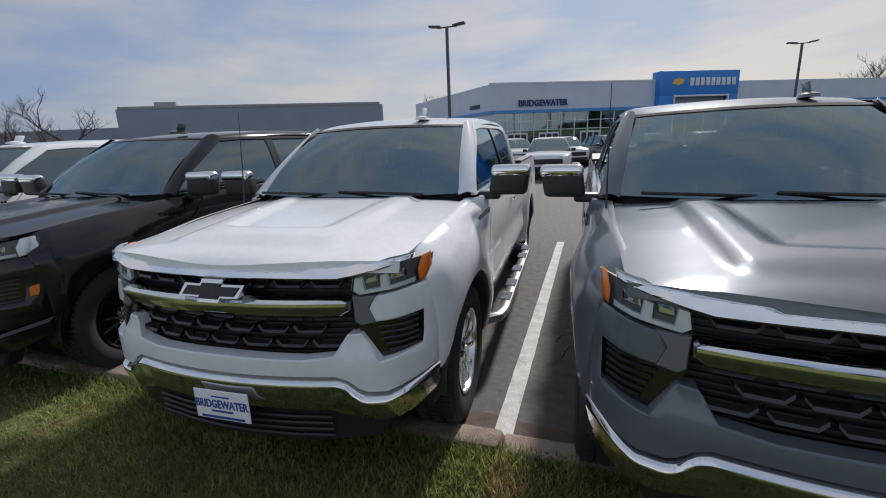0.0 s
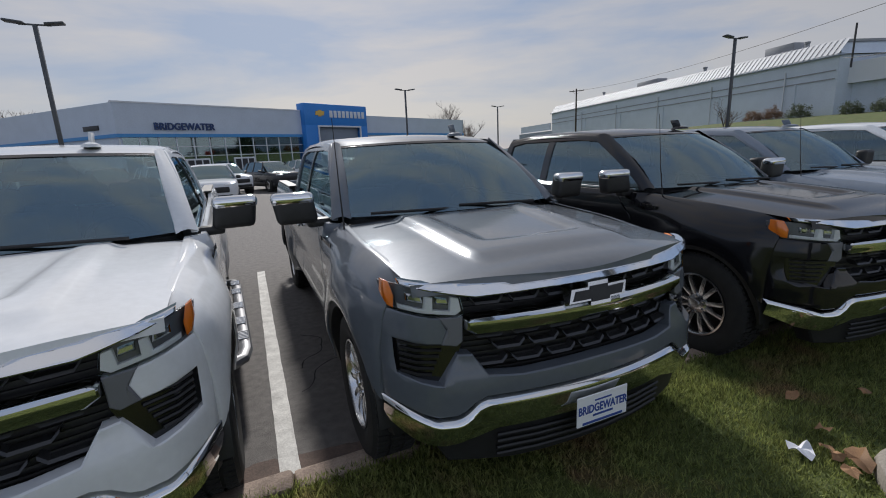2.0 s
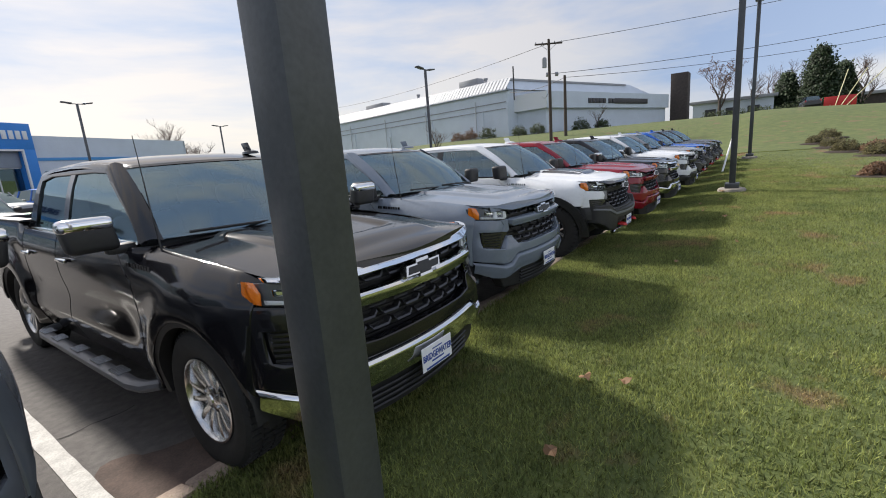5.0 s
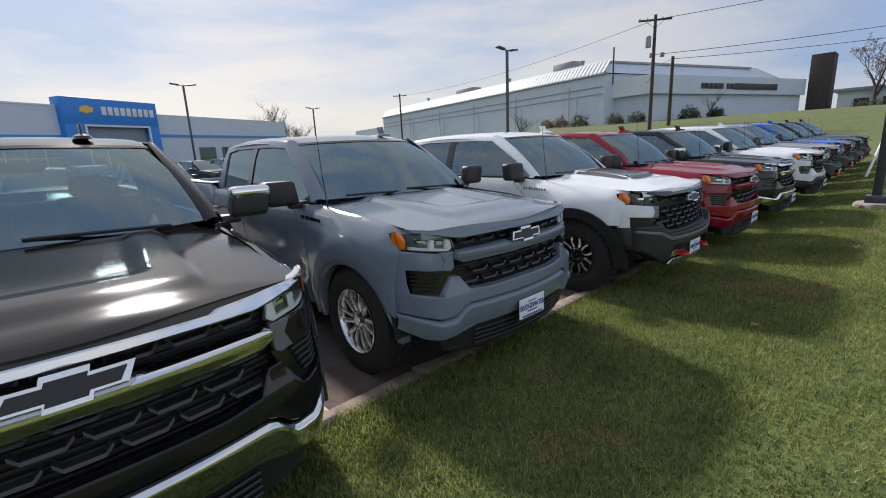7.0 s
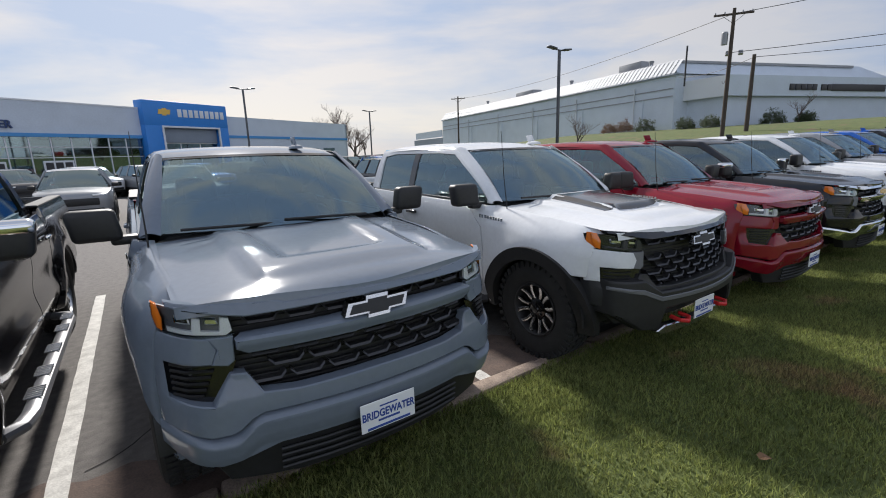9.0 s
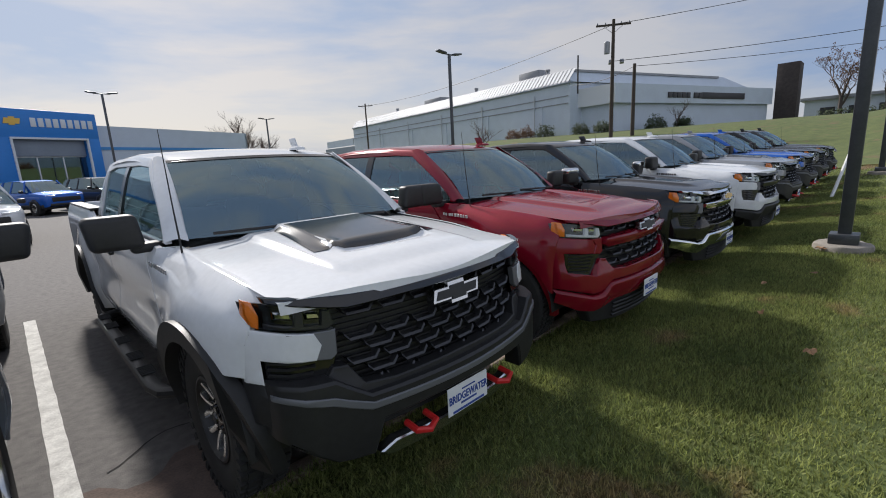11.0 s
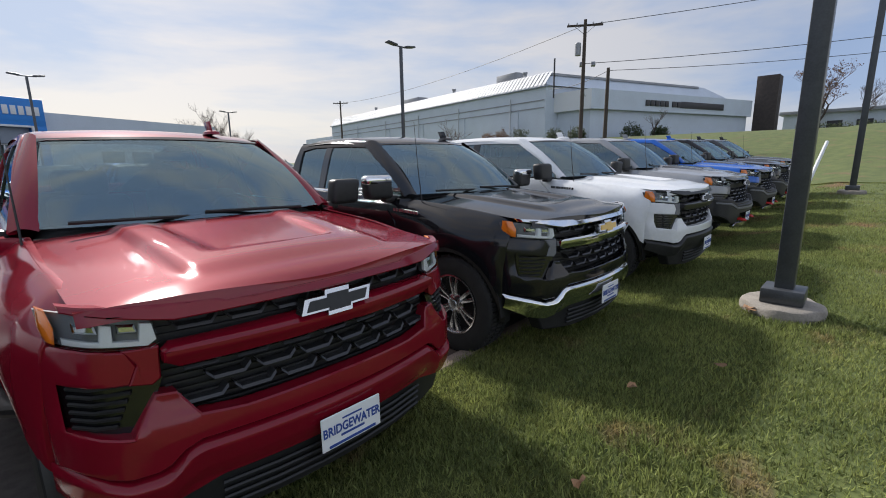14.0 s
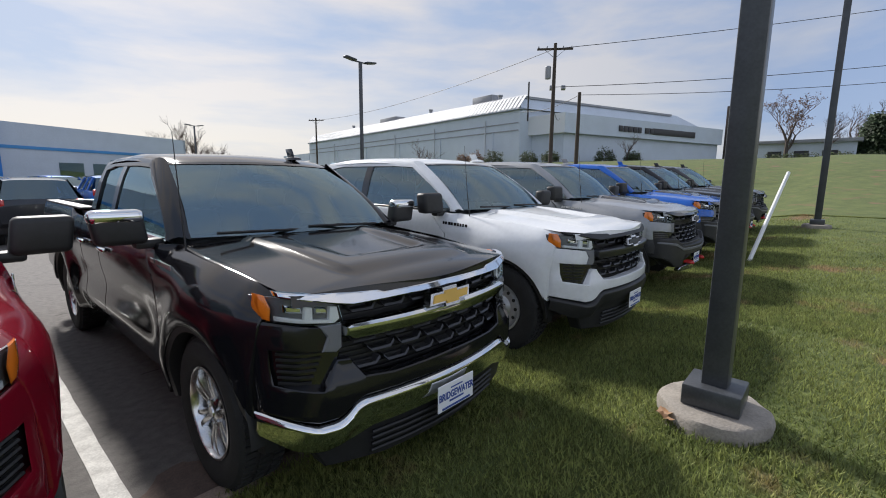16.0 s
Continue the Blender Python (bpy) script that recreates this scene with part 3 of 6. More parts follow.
    def roof(u, v):
        s = 2 * u - 1
        a = abs(s)
        y0, y1 = 2.285 + 0.16 * s * s, rear - 0.13 + (0.03 if not suv else -0.05)
        z = between(v, ((0, 1.822), (0.04, 1.848), (0.12, 1.885), (0.25, 1.912), (0.45, 1.922), (0.75, 1.912), (0.93, 1.885), (1.0, 1.855))) - 0.030 * s * s - 0.050 * max(0, (a - 0.86) / 0.14) ** 2
        return crown(Vector((s * 0.752, y0 + (y1 - y0) * v, z)))
    add("roof", body_mat, lambda: grid(28, 30, roof), cab)
    def rear_glass(u, v):
        s = 2 * u - 1
        return crown(Vector((s * (0.88 - 0.16 * v), rear - (0.13 + (0.05 if suv else 0)) * v, 1.28 + 0.58 * v)))
    add("back_window", TINTED if suv else GLASS, lambda: grid(8, 4, rear_glass), cab)
    def fin():
        bm = bmesh.new()
        lathe([(0.055, 1.895), (0.05, 1.915), (0.02, 1.93), (0.0001, 1.932)], 16, "z", bm)
        for v in bm.verts:
            v.co.y *= 2.0
        box((0.016, 0.10, 0.085), (0, 0.03, 1.955), 0.006, 2, bm)
        for v in bm.verts:
            if v.co.z > 1.97:
                v.co.y += 0.04
            v.co.y += 2.24
            v.co.x += 0.33
            v.co.z -= 0.075
        return bm
    add("roof_antenna", GLOSSBLACK if paint in ("black", "charcoal") else body_mat, fin)
    if not suv:
        add("mast_antenna", PLASTIC, lambda: tube([(-0.87, 1.40, 1.22), (-0.87, 1.44, 1.50), (-0.87, 1.48, 1.92)], [0.006, 0.004, 0.002], 6))
    # cabin
    cabin = add("cabin", CABIN, lambda: box((0.10, 0.62, 0.12), (0, 2.5, 0.95), 0.03, 2, box((1.60, 0.42, 0.22), (0, 1.78, 1.15), 0.08, 3, box((1.7, rear - 1.9, 0.08), (0, (1.9 + rear) / 2, 0.62), 0.02))), cab, "dark dashboard and floor")
    def seat():
        bm = box((0.52, 0.16, 0.66), (0, 0, 1.06), 0.07, 3, None, Matrix.Rotation(-0.2, 4, "X"))
        box((0.27, 0.11, 0.19), (0, 0.10, 1.47), 0.05, 3, bm)
        return box((0.52, 0.5, 0.16), (0, -0.25, 0.74), 0.06, 3, bm)
    for x in (-0.40, 0.40):
        for yy in (2.72, 3.55):
            if yy < rear - 0.3:
                add("seat", SEATMAT, seat).location = (x, yy, 0)
    def wheel_ring():
        bm = bmesh.new()
        c = Vector((0.40, 2.12, 1.19))
        m = Matrix.Translation(c) @ Matrix.Rotation(radians(65), 4, "X")
        pts = [m @ Vector((0.185 * math.cos(a), 0.185 * math.sin(a), 0)) for a in [2 * math.pi * k / 24 for k in range(25)]]
        tube(pts, 0.016, 8, bm, False)
        box((0.36, 0.05, 0.02), bm=bm, turn=m)
        return bm
    add("steering_wheel", CABIN, wheel_ring, under=cabin)
    # frame, bed and tail
    add("chassis", PLASTIC, lambda: box((1.35, 5.0 if not suv else 4.4, 0.22), (0, 2.95, 0.46), 0.05, 2, box((1.5, 1.0, 0.55), (0, 0.95, 0.85), 0.05, 2)), suv)
    if not suv:
        def bed():
            bm = box((1.75, 5.82 - rear - 0.02, 0.05), (0, (rear + 5.80) / 2, 0.86), 0.01)
            box((1.78, 0.05, 0.48), (0, rear + 0.03, 1.10), 0.01, 1, bm)
            for s in (-1, 1):
                box((0.05, 5.82 - rear - 0.05, 0.50), (s * 0.87, (rear + 5.80) / 2, 1.10), 0.01, 1, bm)
                box((0.12, 5.82 - rear - 0.05, 0.02), (s * 0.90, (rear + 5.80) / 2, 1.368), 0.006, 1, bm)
            return bm
        add("cargo_bed", PLASTIC, bed, cab)
        add("tailgate", body_mat, lambda: box((1.62, 0.08, 0.56), (0, 5.80, 1.09), 0.025, 3))
        def cab_back():
            return box((1.76, 0.06, 0.72), (0, rear - 0.03, 0.96), 0.02)
        add("cab_back", body_mat, cab_back, cab)
    else:
        add("tailgate", body_mat, lambda: box((1.66, 0.10, 0.80), (0, 5.18, 0.92), 0.04, 3), "suv")
    add("rear_bumper", CHROME if trim == "chrome" else PLASTIC, lambda: box((1.86, 0.18, 0.20), (0, 5.82 if not suv else 5.22, 0.60), 0.05, 3), suv)

    # ---- face ----
    F = lambda grow: (lambda x, z, d: front(x, z, d + grow))
    def both(outline):
        return outline + [(-u, v) for u, v in reversed(outline)]
    back = both([(0.0, 0.44), (0.80, 0.44), (0.90, 0.55), (0.90, 1.12), (0.0, 1.13)])
    add("grille_backing", PLASTIC, lambda: sheet(dedupe(back), F(-0.075), 0.02, (0.06, 0)))
    # hexagon wires in rows
    def wires(rows, half, up):
        def make():
            bm = bmesh.new()
            for j, z in enumerate(rows):
                n = 7
                pitch = 2 * half / n
                for k in range(-1, n + 1):
                    x0 = -half + pitch * (k + 0.5 + (0.5 if j % 2 else 0))
                    if x0 - pitch * 0.42 < -half or x0 + pitch * 0.42 > half:
                        continue
                    pts = [(x0 - pitch * 0.44, z + up), (x0 - pitch * 0.30, z), (x0 + pitch * 0.30, z), (x0 + pitch * 0.44, z + up)]
                    for (ax, az), (bx, bz) in zip(pts, pts[1:]):
                        t = 0.011
                        vs = [bm.verts.new(front(px, pz + dz, dd)) for px, pz in ((ax, az), (bx, bz)) for dz, dd in ((0, -0.072), (0, -0.020), (t, -0.026), (t, -0.072))]
                        for i in range(4):
                            bm.faces.new((vs[i], vs[(i + 1) % 4], vs[4 + (i + 1) % 4], vs[4 + i]))
            return bm
        return make
    def weave():
        bm = bmesh.new()
        z = 0.70
        while z < 1.10:
            for s in (-1, 1):
                pts = [front(s * x, z, -0.066) for x in (0.0, 0.2, 0.4, 0.62)]
                tube(pts, 0.006, 4, bm, False)
            z += 0.026
        return bm
    g = add("grille", SLATGRAY, wires((0.762, 0.828, 0.888), 0.60, 0.026) if not offroad else wires((0.70, 0.755, 0.81, 0.865, 0.92), 0.60, 0.030), offroad, "dark grille with bracket-shaped wires")
    add("upper_grille", SLATGRAY, wires((1.035,), 0.60, 0.030))
    add("grille_weave", PLASTIC, weave, under=g)
    # painted face, lamps, intakes
    half_face = [(0.0, 0.640), (0.0, 0.728), (0.40, 0.722), (0.545, 0.735), (0.60, 0.825), (0.665, 0.83), (0.755, 0.705), (0.925, 0.735), (0.925, 0.890), (0.735, 0.878), (0.705, 0.940),
                 (0.735, 0.993), (0.945, 1.016), (0.965, 0.95), (0.965, 0.60), (0.935, 0.592), (0.78, 0.556), (0.695, 0.560), (0.655, 0.576), (0.605, 0.618), (0.555, 0.640)]
    def face():
        outline = [(0.0, 0.728)] + half_face[2:] + [(-u, v) for u, v in reversed(half_face[2:])]
        return sheet(outline, lambda x, z, d: front(x, z, d + 0.030 * ease(0.80, 0.70, z)), 0.07, (0.05, 0.05), 0.006)
    add("front_fascia", PLASTIC if offroad else body_mat, face)
    if offroad:
        for s in (-1, 1):
            wedge = [(0.735, 0.878), (0.925, 0.890), (0.925, 0.78), (0.967, 0.78), (0.967, 0.95), (0.947, 1.018), (0.733, 0.995), (0.703, 0.940)]
            wedge = wedge if s > 0 else mirrored(wedge)
            add("face_panel", body_mat, lambda: sheet(wedge, F(0.008), 0.03, (0.05, 0.05), 0.005), s)
    if offroad:
        low = both([(0.0, 0.615), (0.0, 0.70), (0.55, 0.70), (0.70, 0.80), (0.925, 0.80), (0.928, 0.55), (0.72, 0.42), (0.55, 0.40), (0.50, 0.56), (0.0, 0.58)][1:])
        low = dedupe(low)
        add("bumper", PLASTIC, lambda: sheet(low, F(0.075), 0.12, (0.06, 0.06), 0.012), "offroad", "black high-clearance bumper")
        lip = both([(0.0, 0.660), (0.55, 0.665), (0.72, 0.735), (0.93, 0.76), (0.93, 0.735), (0.73, 0.70), (0.56, 0.632), (0.0, 0.628)])[:-1]
        add("bumper_line", TRIMGRAY, lambda: sheet(dedupe(lip), F(0.085), 0.02, (0.06, 0), 0.004))
        skid = [(-0.50, 0.36), (-0.42, 0.40), (0.42, 0.40), (0.50, 0.36), (0.46, 0.325), (-0.46, 0.325)]
        add("skid_plate", ALLOY, lambda: sheet(skid, F(0.03), 0.06, (0.1, 0), 0.008), None, "silver skid plate")
        for s in (-1, 1):
            add("tow_hook", TOWRED, lambda: tube([(s * 0.36, 0.11, 0.46), (s * 0.36, 0.03, 0.45), (s * 0.30, 0.005, 0.44), (s * 0.24, 0.03, 0.45), (s * 0.24, 0.11, 0.46)], 0.017, 8), s, "red tow hook")
    for s in (-1, 1):
        flip = (lambda o: o) if s > 0 else mirrored
        intake = flip([(0.70, 0.890), (0.93, 0.90), (0.93, 0.73), (0.76, 0.70), (0.655, 0.82), (0.63, 0.88)])
        duct = add("air_intake", GLOSSBLACK, lambda: sheet(intake, F(-0.03), 0.02, (0.05, 0), 0), s)
        def slats():
            bm = bmesh.new()
            for k in range(6):
                z = 0.74 + 0.027 * k
                pts = [front(s * x, z, -0.020) for x in (0.79 - 0.014 * k, 0.85, 0.905)]
                tube(pts, 0.007, 5, bm)
            return bm
        add("intake_slats", PLASTIC, slats, s, under=duct)
        hook = flip([(0.632, 0.998), (0.75, 0.998), (0.705, 0.945), (0.738, 0.878), (0.668, 0.868), (0.640, 0.888)])
        add("lamp_trim", body_mat if trim == "body" else TRIMGRAY, lambda: sheet(hook, F(0.004), 0.04, (0.05, 0.05), 0.005), s)
        lamp_o = flip([(0.625, 1.010), (0.66, 0.995), (0.945, 1.022), (0.955, 1.130), (0.90, 1.128), (0.64, 1.082)])
        lamp = add("headlamp", GLOSSBLACK if offroad else LAMPDARK, lambda: sheet(lamp_o, F(-0.035), 0.02, (0.05, 0), 0), s)
        amb = flip([(0.922, 1.022), (0.944, 1.030), (0.954, 1.08), (0.950, 1.142), (0.930, 1.136), (0.918, 1.08)])
        add("turn_signal", LAMPWHITE if suv else AMBER, lambda: sheet(amb, F(0.002), 0.04, (0.02, 0), 0.006), s, "" if suv else "amber turn signal", lamp)
        if suv:
            mark = flip([(0.938, 0.74), (0.956, 0.76), (0.956, 0.83), (0.938, 0.82)])
            add("side_reflector", AMBER, lambda: sheet(mark, F(0.012), 0.03, (0, 0), 0.004), s, "amber reflector")
        guide = flip([(0.632, 1.018), (0.66, 1.000), (0.905, 1.024), (0.905, 1.044), (0.81, 1.032), (0.80, 1.09), (0.765, 1.082), (0.768, 1.028), (0.685, 1.020), (0.675, 1.080), (0.640, 1.074)])
        add("light_guide", SLATGRAY if offroad else LAMPWHITE, lambda: sheet(guide, F(-0.012), 0.02, (0.04, 0), 0.002), s, "", lamp)
        for cx in (0.72, 0.845):
            zc = 1.058 + 0.10 * (cx - 0.72)
            add("projector", CHROME, lambda: sheet(flip([(cx - 0.035, zc - 0.014), (cx + 0.03, zc - 0.008), (cx + 0.03, zc + 0.024), (cx - 0.03, zc + 0.018)]), F(-0.020), 0.02, (0.03, 0), 0.008), (s, cx), "", lamp)
        add("lamp_lens", LAMPGLASS, lambda: sheet(lamp_o, F(0.002), 0.004, (0.05, 0), 0), s, "", lamp)
    # bars
    up_bar = both([(0.0, 1.092), (0.58, 1.082), (0.64, 1.092), (0.90, 1.136), (0.905, 1.158), (0.86, 1.155), (0.44, 1.128), (0.41, 1.116), (0.0, 1.120)])
    add("upper_bar", PLASTIC if trim == "work" else bright, lambda: sheet(dedupe(up_bar), lambda x, z, d: front(x, z, d + 0.022 - 0.50 * (z - 1.092 - 0.10 * max(0.0, abs(x) - 0.58))), 0.05, (0.06, 0.012), 0.005))
    def mid_surf(x, z, d):
        return front(x, z, d + 0.004 + 0.042 * ease(1.012, 0.985, z) - 0.024 * ease(0.975, 0.92, z))
    mid = dedupe(both([(0.0, 0.925), (0.585, 0.918), (0.63, 0.945), (0.63, 0.985), (0.60, 1.0), (0.0, 1.012)]))
    if not offroad:
        add("middle_bar", SLATGRAY if trim == "work" else bright, lambda: sheet(mid, mid_surf, 0.05, (0.06, 0.012), 0.006))
    # emblem
    em = [(0.94 * x, 1.035 + 0.78 * z) for x, z in ((-0.185, -0.036), (-0.155, 0.036), (-0.062, 0.036), (-0.055, 0.062), (0.068, 0.062), (0.062, 0.036), (0.185, 0.036), (0.155, -0.036), (0.062, -0.036), (0.055, -0.062), (-0.068, -0.062), (-0.062, -0.036))]
    e = add("emblem", ALLOY, lambda: sheet(em, lambda x, z, d: front(x, z, d + 0.045 - 0.30 * (z - 1.035)), 0.05, (0, 0), 0.010), None, "bow-shaped emblem")
    inner = [(x * 0.86, 1.035 + (z - 1.035) * 0.66) for x, z in em]
    add("emblem_face", GOLD if bowtie == "gold" else PLASTIC, lambda: sheet(inner, lambda x, z, d: front(x, z, d + 0.051 - 0.30 * (z - 1.035)), 0.02, (0, 0), 0.005), None, "", e)
    # bumper
    if not offroad:
        ztop = ((0.0, 0.633), (0.56, 0.631), (0.595, 0.618), (0.665, 0.553), (0.70, 0.545), (0.78, 0.543), (0.98, 0.592))
        zlow = ((0.0, 0.468), (0.50, 0.464), (0.62, 0.425), (0.75, 0.400), (0.88, 0.420), (0.98, 0.485))
        shape = ((0.0, -0.06), (0.0, 0.004), (0.008, 0.022), (0.024, 0.042), (0.032, 0.045), (0.10, 0.030), (0.16, 0.008))

        def bump_at(u, v):
            x = -0.975 + 1.95 * u
            top, low = between(abs(x), ztop), between(abs(x), zlow)
            if v < 0.1:
                return front(x, top, -0.08 + 0.95 * v)
            w = (v - 0.1) / 0.9
            z = top + (low - top) * w ** 1.25
            return front(x, z, between(top - z, shape[1:]))
        mat_bump = {"chrome": CHROME, "body": body_mat, "work": PLASTIC, "dark": GLOSSBLACK}[trim]
        add("bumper", mat_bump, lambda: grid(130, 20, bump_at), "road")
        low = dedupe(both([(0.0, 0.475), (0.56, 0.465), (0.66, 0.42), (0.80, 0.41), (0.72, 0.29), (0.40, 0.255), (0.0, 0.255)]))
        add("air_dam", PLASTIC, lambda: sheet(low, F(-0.02), 0.10, (0.06, 0.05), 0.01))
        def lower_grille():
            bm = bmesh.new()
            for z in (0.31, 0.345, 0.38, 0.415):
                tube([front(x, z, 0.0) for x in (-0.5, -0.3, -0.1, 0.1, 0.3, 0.5)], 0.009, 6, bm)
            return bm
        add("lower_grille", PLASTIC, lower_grille)
    if plate:
        zp = 0.485
        py = 0.035
        fr = add("plate", PLATEWHITE, lambda: box((0.302, 0.008, 0.152), (0, py, zp), 0.003, 1), None, "white dealer plate with blue lettering")
        if ("plate_text", PLATEBLUE.name) not in KEPT:
            me = letters("BRIDGEWATER", 0.058, 0.001, 0.74)
            me.transform(Matrix.Translation((0, py - 0.0055, zp + 0.005)))
            me.materials.append(PLATEBLUE)
            KEPT["plate_text", PLATEBLUE.name] = me
        part("lettering", KEPT["plate_text", PLATEBLUE.name], PLATEBLUE, fr)
        def lines():
            bm = box((0.12, 0.002, 0.010), (0, py - 0.005, zp - 0.030))
            box((0.24, 0.002, 0.012), (0, py - 0.005, zp - 0.062), bm=bm)
            box((0.10, 0.002, 0.007), (0, py - 0.005, zp + 0.045), bm=bm)
            return bm
        add("small_print", PLATEBLUE, lines, None, "", fr)
    return truck


def dedupe(outline):
    """Drops points that repeat."""
    out = []
    for p in outline:
        if all(abs(p[0] - q[0]) + abs(p[1] - q[1]) > 1e-5 for q in out):
            out.append(p)
    return out


# ---- ground ----
def kerb_y(x):
    return between(x, ((-40, 0.4), (0.0, 0.02), (40.0, 0.02)))


def hill(x, y):
    """Height of the grass: level beside the kerb, rising towards the far end and the showroom beyond."""
    z = 0.03 + 0.02 * ease(-0.3, -2.0, y - kerb_y(x)) + lot_rise(min(x, 31))
    z += (3.3 - 0.5 * ease(-2, -14, y)) * ease(26, 60, x + 0.10 * max(0.0, min(y, 30.0))) * (1.0 if x > 26 else 0.0) * (1 - 0.85 * ease(35, 70, y))
    z += 0.5 * ease(52, 90, x) + 0.13 * ease(8, 15, x) * ease(-0.4, -1.7, y - kerb_y(x))
    return z


GRASS = material("mown_lawn", (0.125, 0.150, 0.040), 0.9, 0, scale=2.2, bump=0.5, second=(0.058, 0.082, 0.020))
dry_spots(GRASS, (0.16, 0.105, 0.055))
BLADE = leafy("grass_blades", (0.285, 0.308, 0.095), (0.115, 0.150, 0.045), dry=(0.31, 0.22, 0.11))
ASPHALT = material("worn_asphalt", (0.155, 0.143, 0.134), 0.85, 0, scale=14, bump=0.5, second=(0.078, 0.072, 0.069))
LINE = material("worn_white_line", (0.74, 0.73, 0.69), 0.8, 0, scale=9, bump=0.2, second=(0.40, 0.39, 0.37))
KERB = material("old_concrete_kerb", (0.38, 0.30, 0.24), 0.9, 0, scale=7, bump=0.5, second=(0.16, 0.12, 0.098), vary=0.18)
CONCRETE = material("pale_concrete", (0.33, 0.30, 0.26), 0.9, 0, scale=6, bump=0.4, second=(0.20, 0.18, 0.155))
DIRT = material("red_brown_grit", (0.15, 0.105, 0.085), 0.95, 0, scale=8, bump=0.4, second=(0.075, 0.058, 0.050))


def ground():
    xs = [-900, -400, -200, -100, -60, -40] + [-30 + 1.0 * k for k in range(0, 131)] + [110, 130, 180, 300, 600, 1200]
    ys = [-900, -400, -200, -100, -60, -40, -30] + [-24 + 1.0 * k for k in range(0, 24)] + [-0.6] + [0.5 + 2.0 * k for k in range(0, 40)] + [90, 110, 160, 300, 600, 1200]
    bm = bmesh.new()
    def z(x, y):
        lot = y > kerb_y(x) + 0.02 and x < 33
        return lot_rise(min(x, 31)) - 0.06 if lot else hill(x, y)
    vs = [[bm.verts.new((x, min(y, kerb_y(x) - 0.10) if -0.7 < y < -0.5 else y, z(x, y if y < -0.7 else max(y, 0.6) if y > -0.5 else kerb_y(x) - 0.1))) for x in xs] for y in ys]
    for j in range(len(ys) - 1):
        for i in range(len(xs) - 1):
            bm.faces.new((vs[j][i], vs[j][i + 1], vs[j + 1][i + 1], vs[j + 1][i]))
    return tagged(part("ground", bm, GRASS), "mown green lawn rising towards the far end", "lawn", kind="structure")


ground()


def lot():
    xs = [-80, -50] + [-30 + 1.0 * k for k in range(0, 64)]
    ys = [0.0, 1.0, 3.0, 6.0, 12.0, 24.0, 48.0, 75.0]
    bm = bmesh.new()
    vs = [[bm.verts.new((x, kerb_y(x) + y, lot_rise(min(x, 31)))) for x in xs] for y in ys]
    for j in range(len(ys) - 1):
        for i in range(len(xs) - 1):
            bm.faces.new((vs[j][i], vs[j][i + 1], vs[j + 1][i + 1], vs[j + 1][i]))
    return tagged(part("parking_lot", bm, ASPHALT), "dark grey worn asphalt car park with cracks", "asphalt", kind="structure")


lot()

BAYS = [2.63 * k for k in range(-4, 12)]
def bay_line(x, y0, y1, w=0.11):
    rnd = random.Random(int(x * 10))
    n = 40
    bm = bmesh.new()
    row = []
    for k in range(n + 1):
        y = y0 + (y1 - y0) * k / n
        a, b = rnd.uniform(-0.003, 0.003), rnd.uniform(-0.003, 0.003)
        row.append((bm.verts.new((x - w / 2 + a, y, lot_rise(x) + 0.005)), bm.verts.new((x + w / 2 + b, y, lot_rise(x) + 0.005))))
    for (a, b), (c, d) in zip(row, row[1:]):
        bm.faces.new((a, b, d, c))
    return tagged(part("bay_line", bm, LINE), "worn white painted bay line on asphalt", "road marking", "bay lines", "structure")


for x in BAYS:
    bay_line(x, kerb_y(x) + 0.04, 5.0)


def grit_patch(x0, x1, depth, seed):
    """Reddish grit washed along the kerb."""
    rnd = random.Random(seed)
    bm = bmesh.new()
    n = 26
    row = []
    for k in range(n + 1):
        x = x0 + (x1 - x0) * k / n
        d = depth * abs(math.sin(math.pi * k / n)) ** 0.6 * (0.75 + 0.5 * noise.noise(Vector((x * 3, seed, 0)))) + 0.02
        row.append((bm.verts.new((x, kerb_y(x) + 0.02, lot_rise(x) + 0.0045)), bm.verts.new((x + rnd.uniform(-0.03, 0.03), kerb_y(x) + 0.03 + d, lot_rise(x) + 0.0042))))
    for (a, b), (c, d) in zip(row, row[1:]):
        bm.faces.new((a, b, d, c))
    tagged(part("grit_patch", bm, DIRT), "reddish-brown grit washed up against the kerb", "dirt", "grit along the kerb", "structure")


for k, (a, b, d) in enumerate(((-0.6, 0.6, 0.2), (1.9, 3.5, 0.7), (4.5, 6.3, 0.75), (7.1, 8.9, 0.85), (10.0, 11.3, 0.4), (12.5, 14.0, 0.45), (15.0, 16.5, 0.35))):
    grit_patch(a, b, d, 40 + k)

CRACK = material("dark_crack_filler", (0.018, 0.017, 0.017), 0.9, 0, 0.2, 20, 0.2)


def crack(x, y, a, ln, seed):
    rnd = random.Random(seed)
    bm = bmesh.new()
    p, last = Vector((x, y, 0)), None
    for k in range(int(ln / 0.07)):
        a += rnd.uniform(-0.5, 0.5)
        p = p + Vector((math.cos(a), math.sin(a), 0)) * 0.07
        w = 0.003 + 0.004 * rnd.random()
        s = Vector((-math.sin(a), math.cos(a), 0)) * w
        z = Vector((0, 0, lot_rise(p.x) + 0.0035))
        now = (bm.verts.new(p - s + z), bm.verts.new(p + s + z))
        if last:
            bm.faces.new((last[0], last[1], now[1], now[0]))
        last = now
    tagged(part("asphalt_crack", bm, CRACK), "dark jagged crack in the asphalt", "crack", "asphalt cracks", "structure")


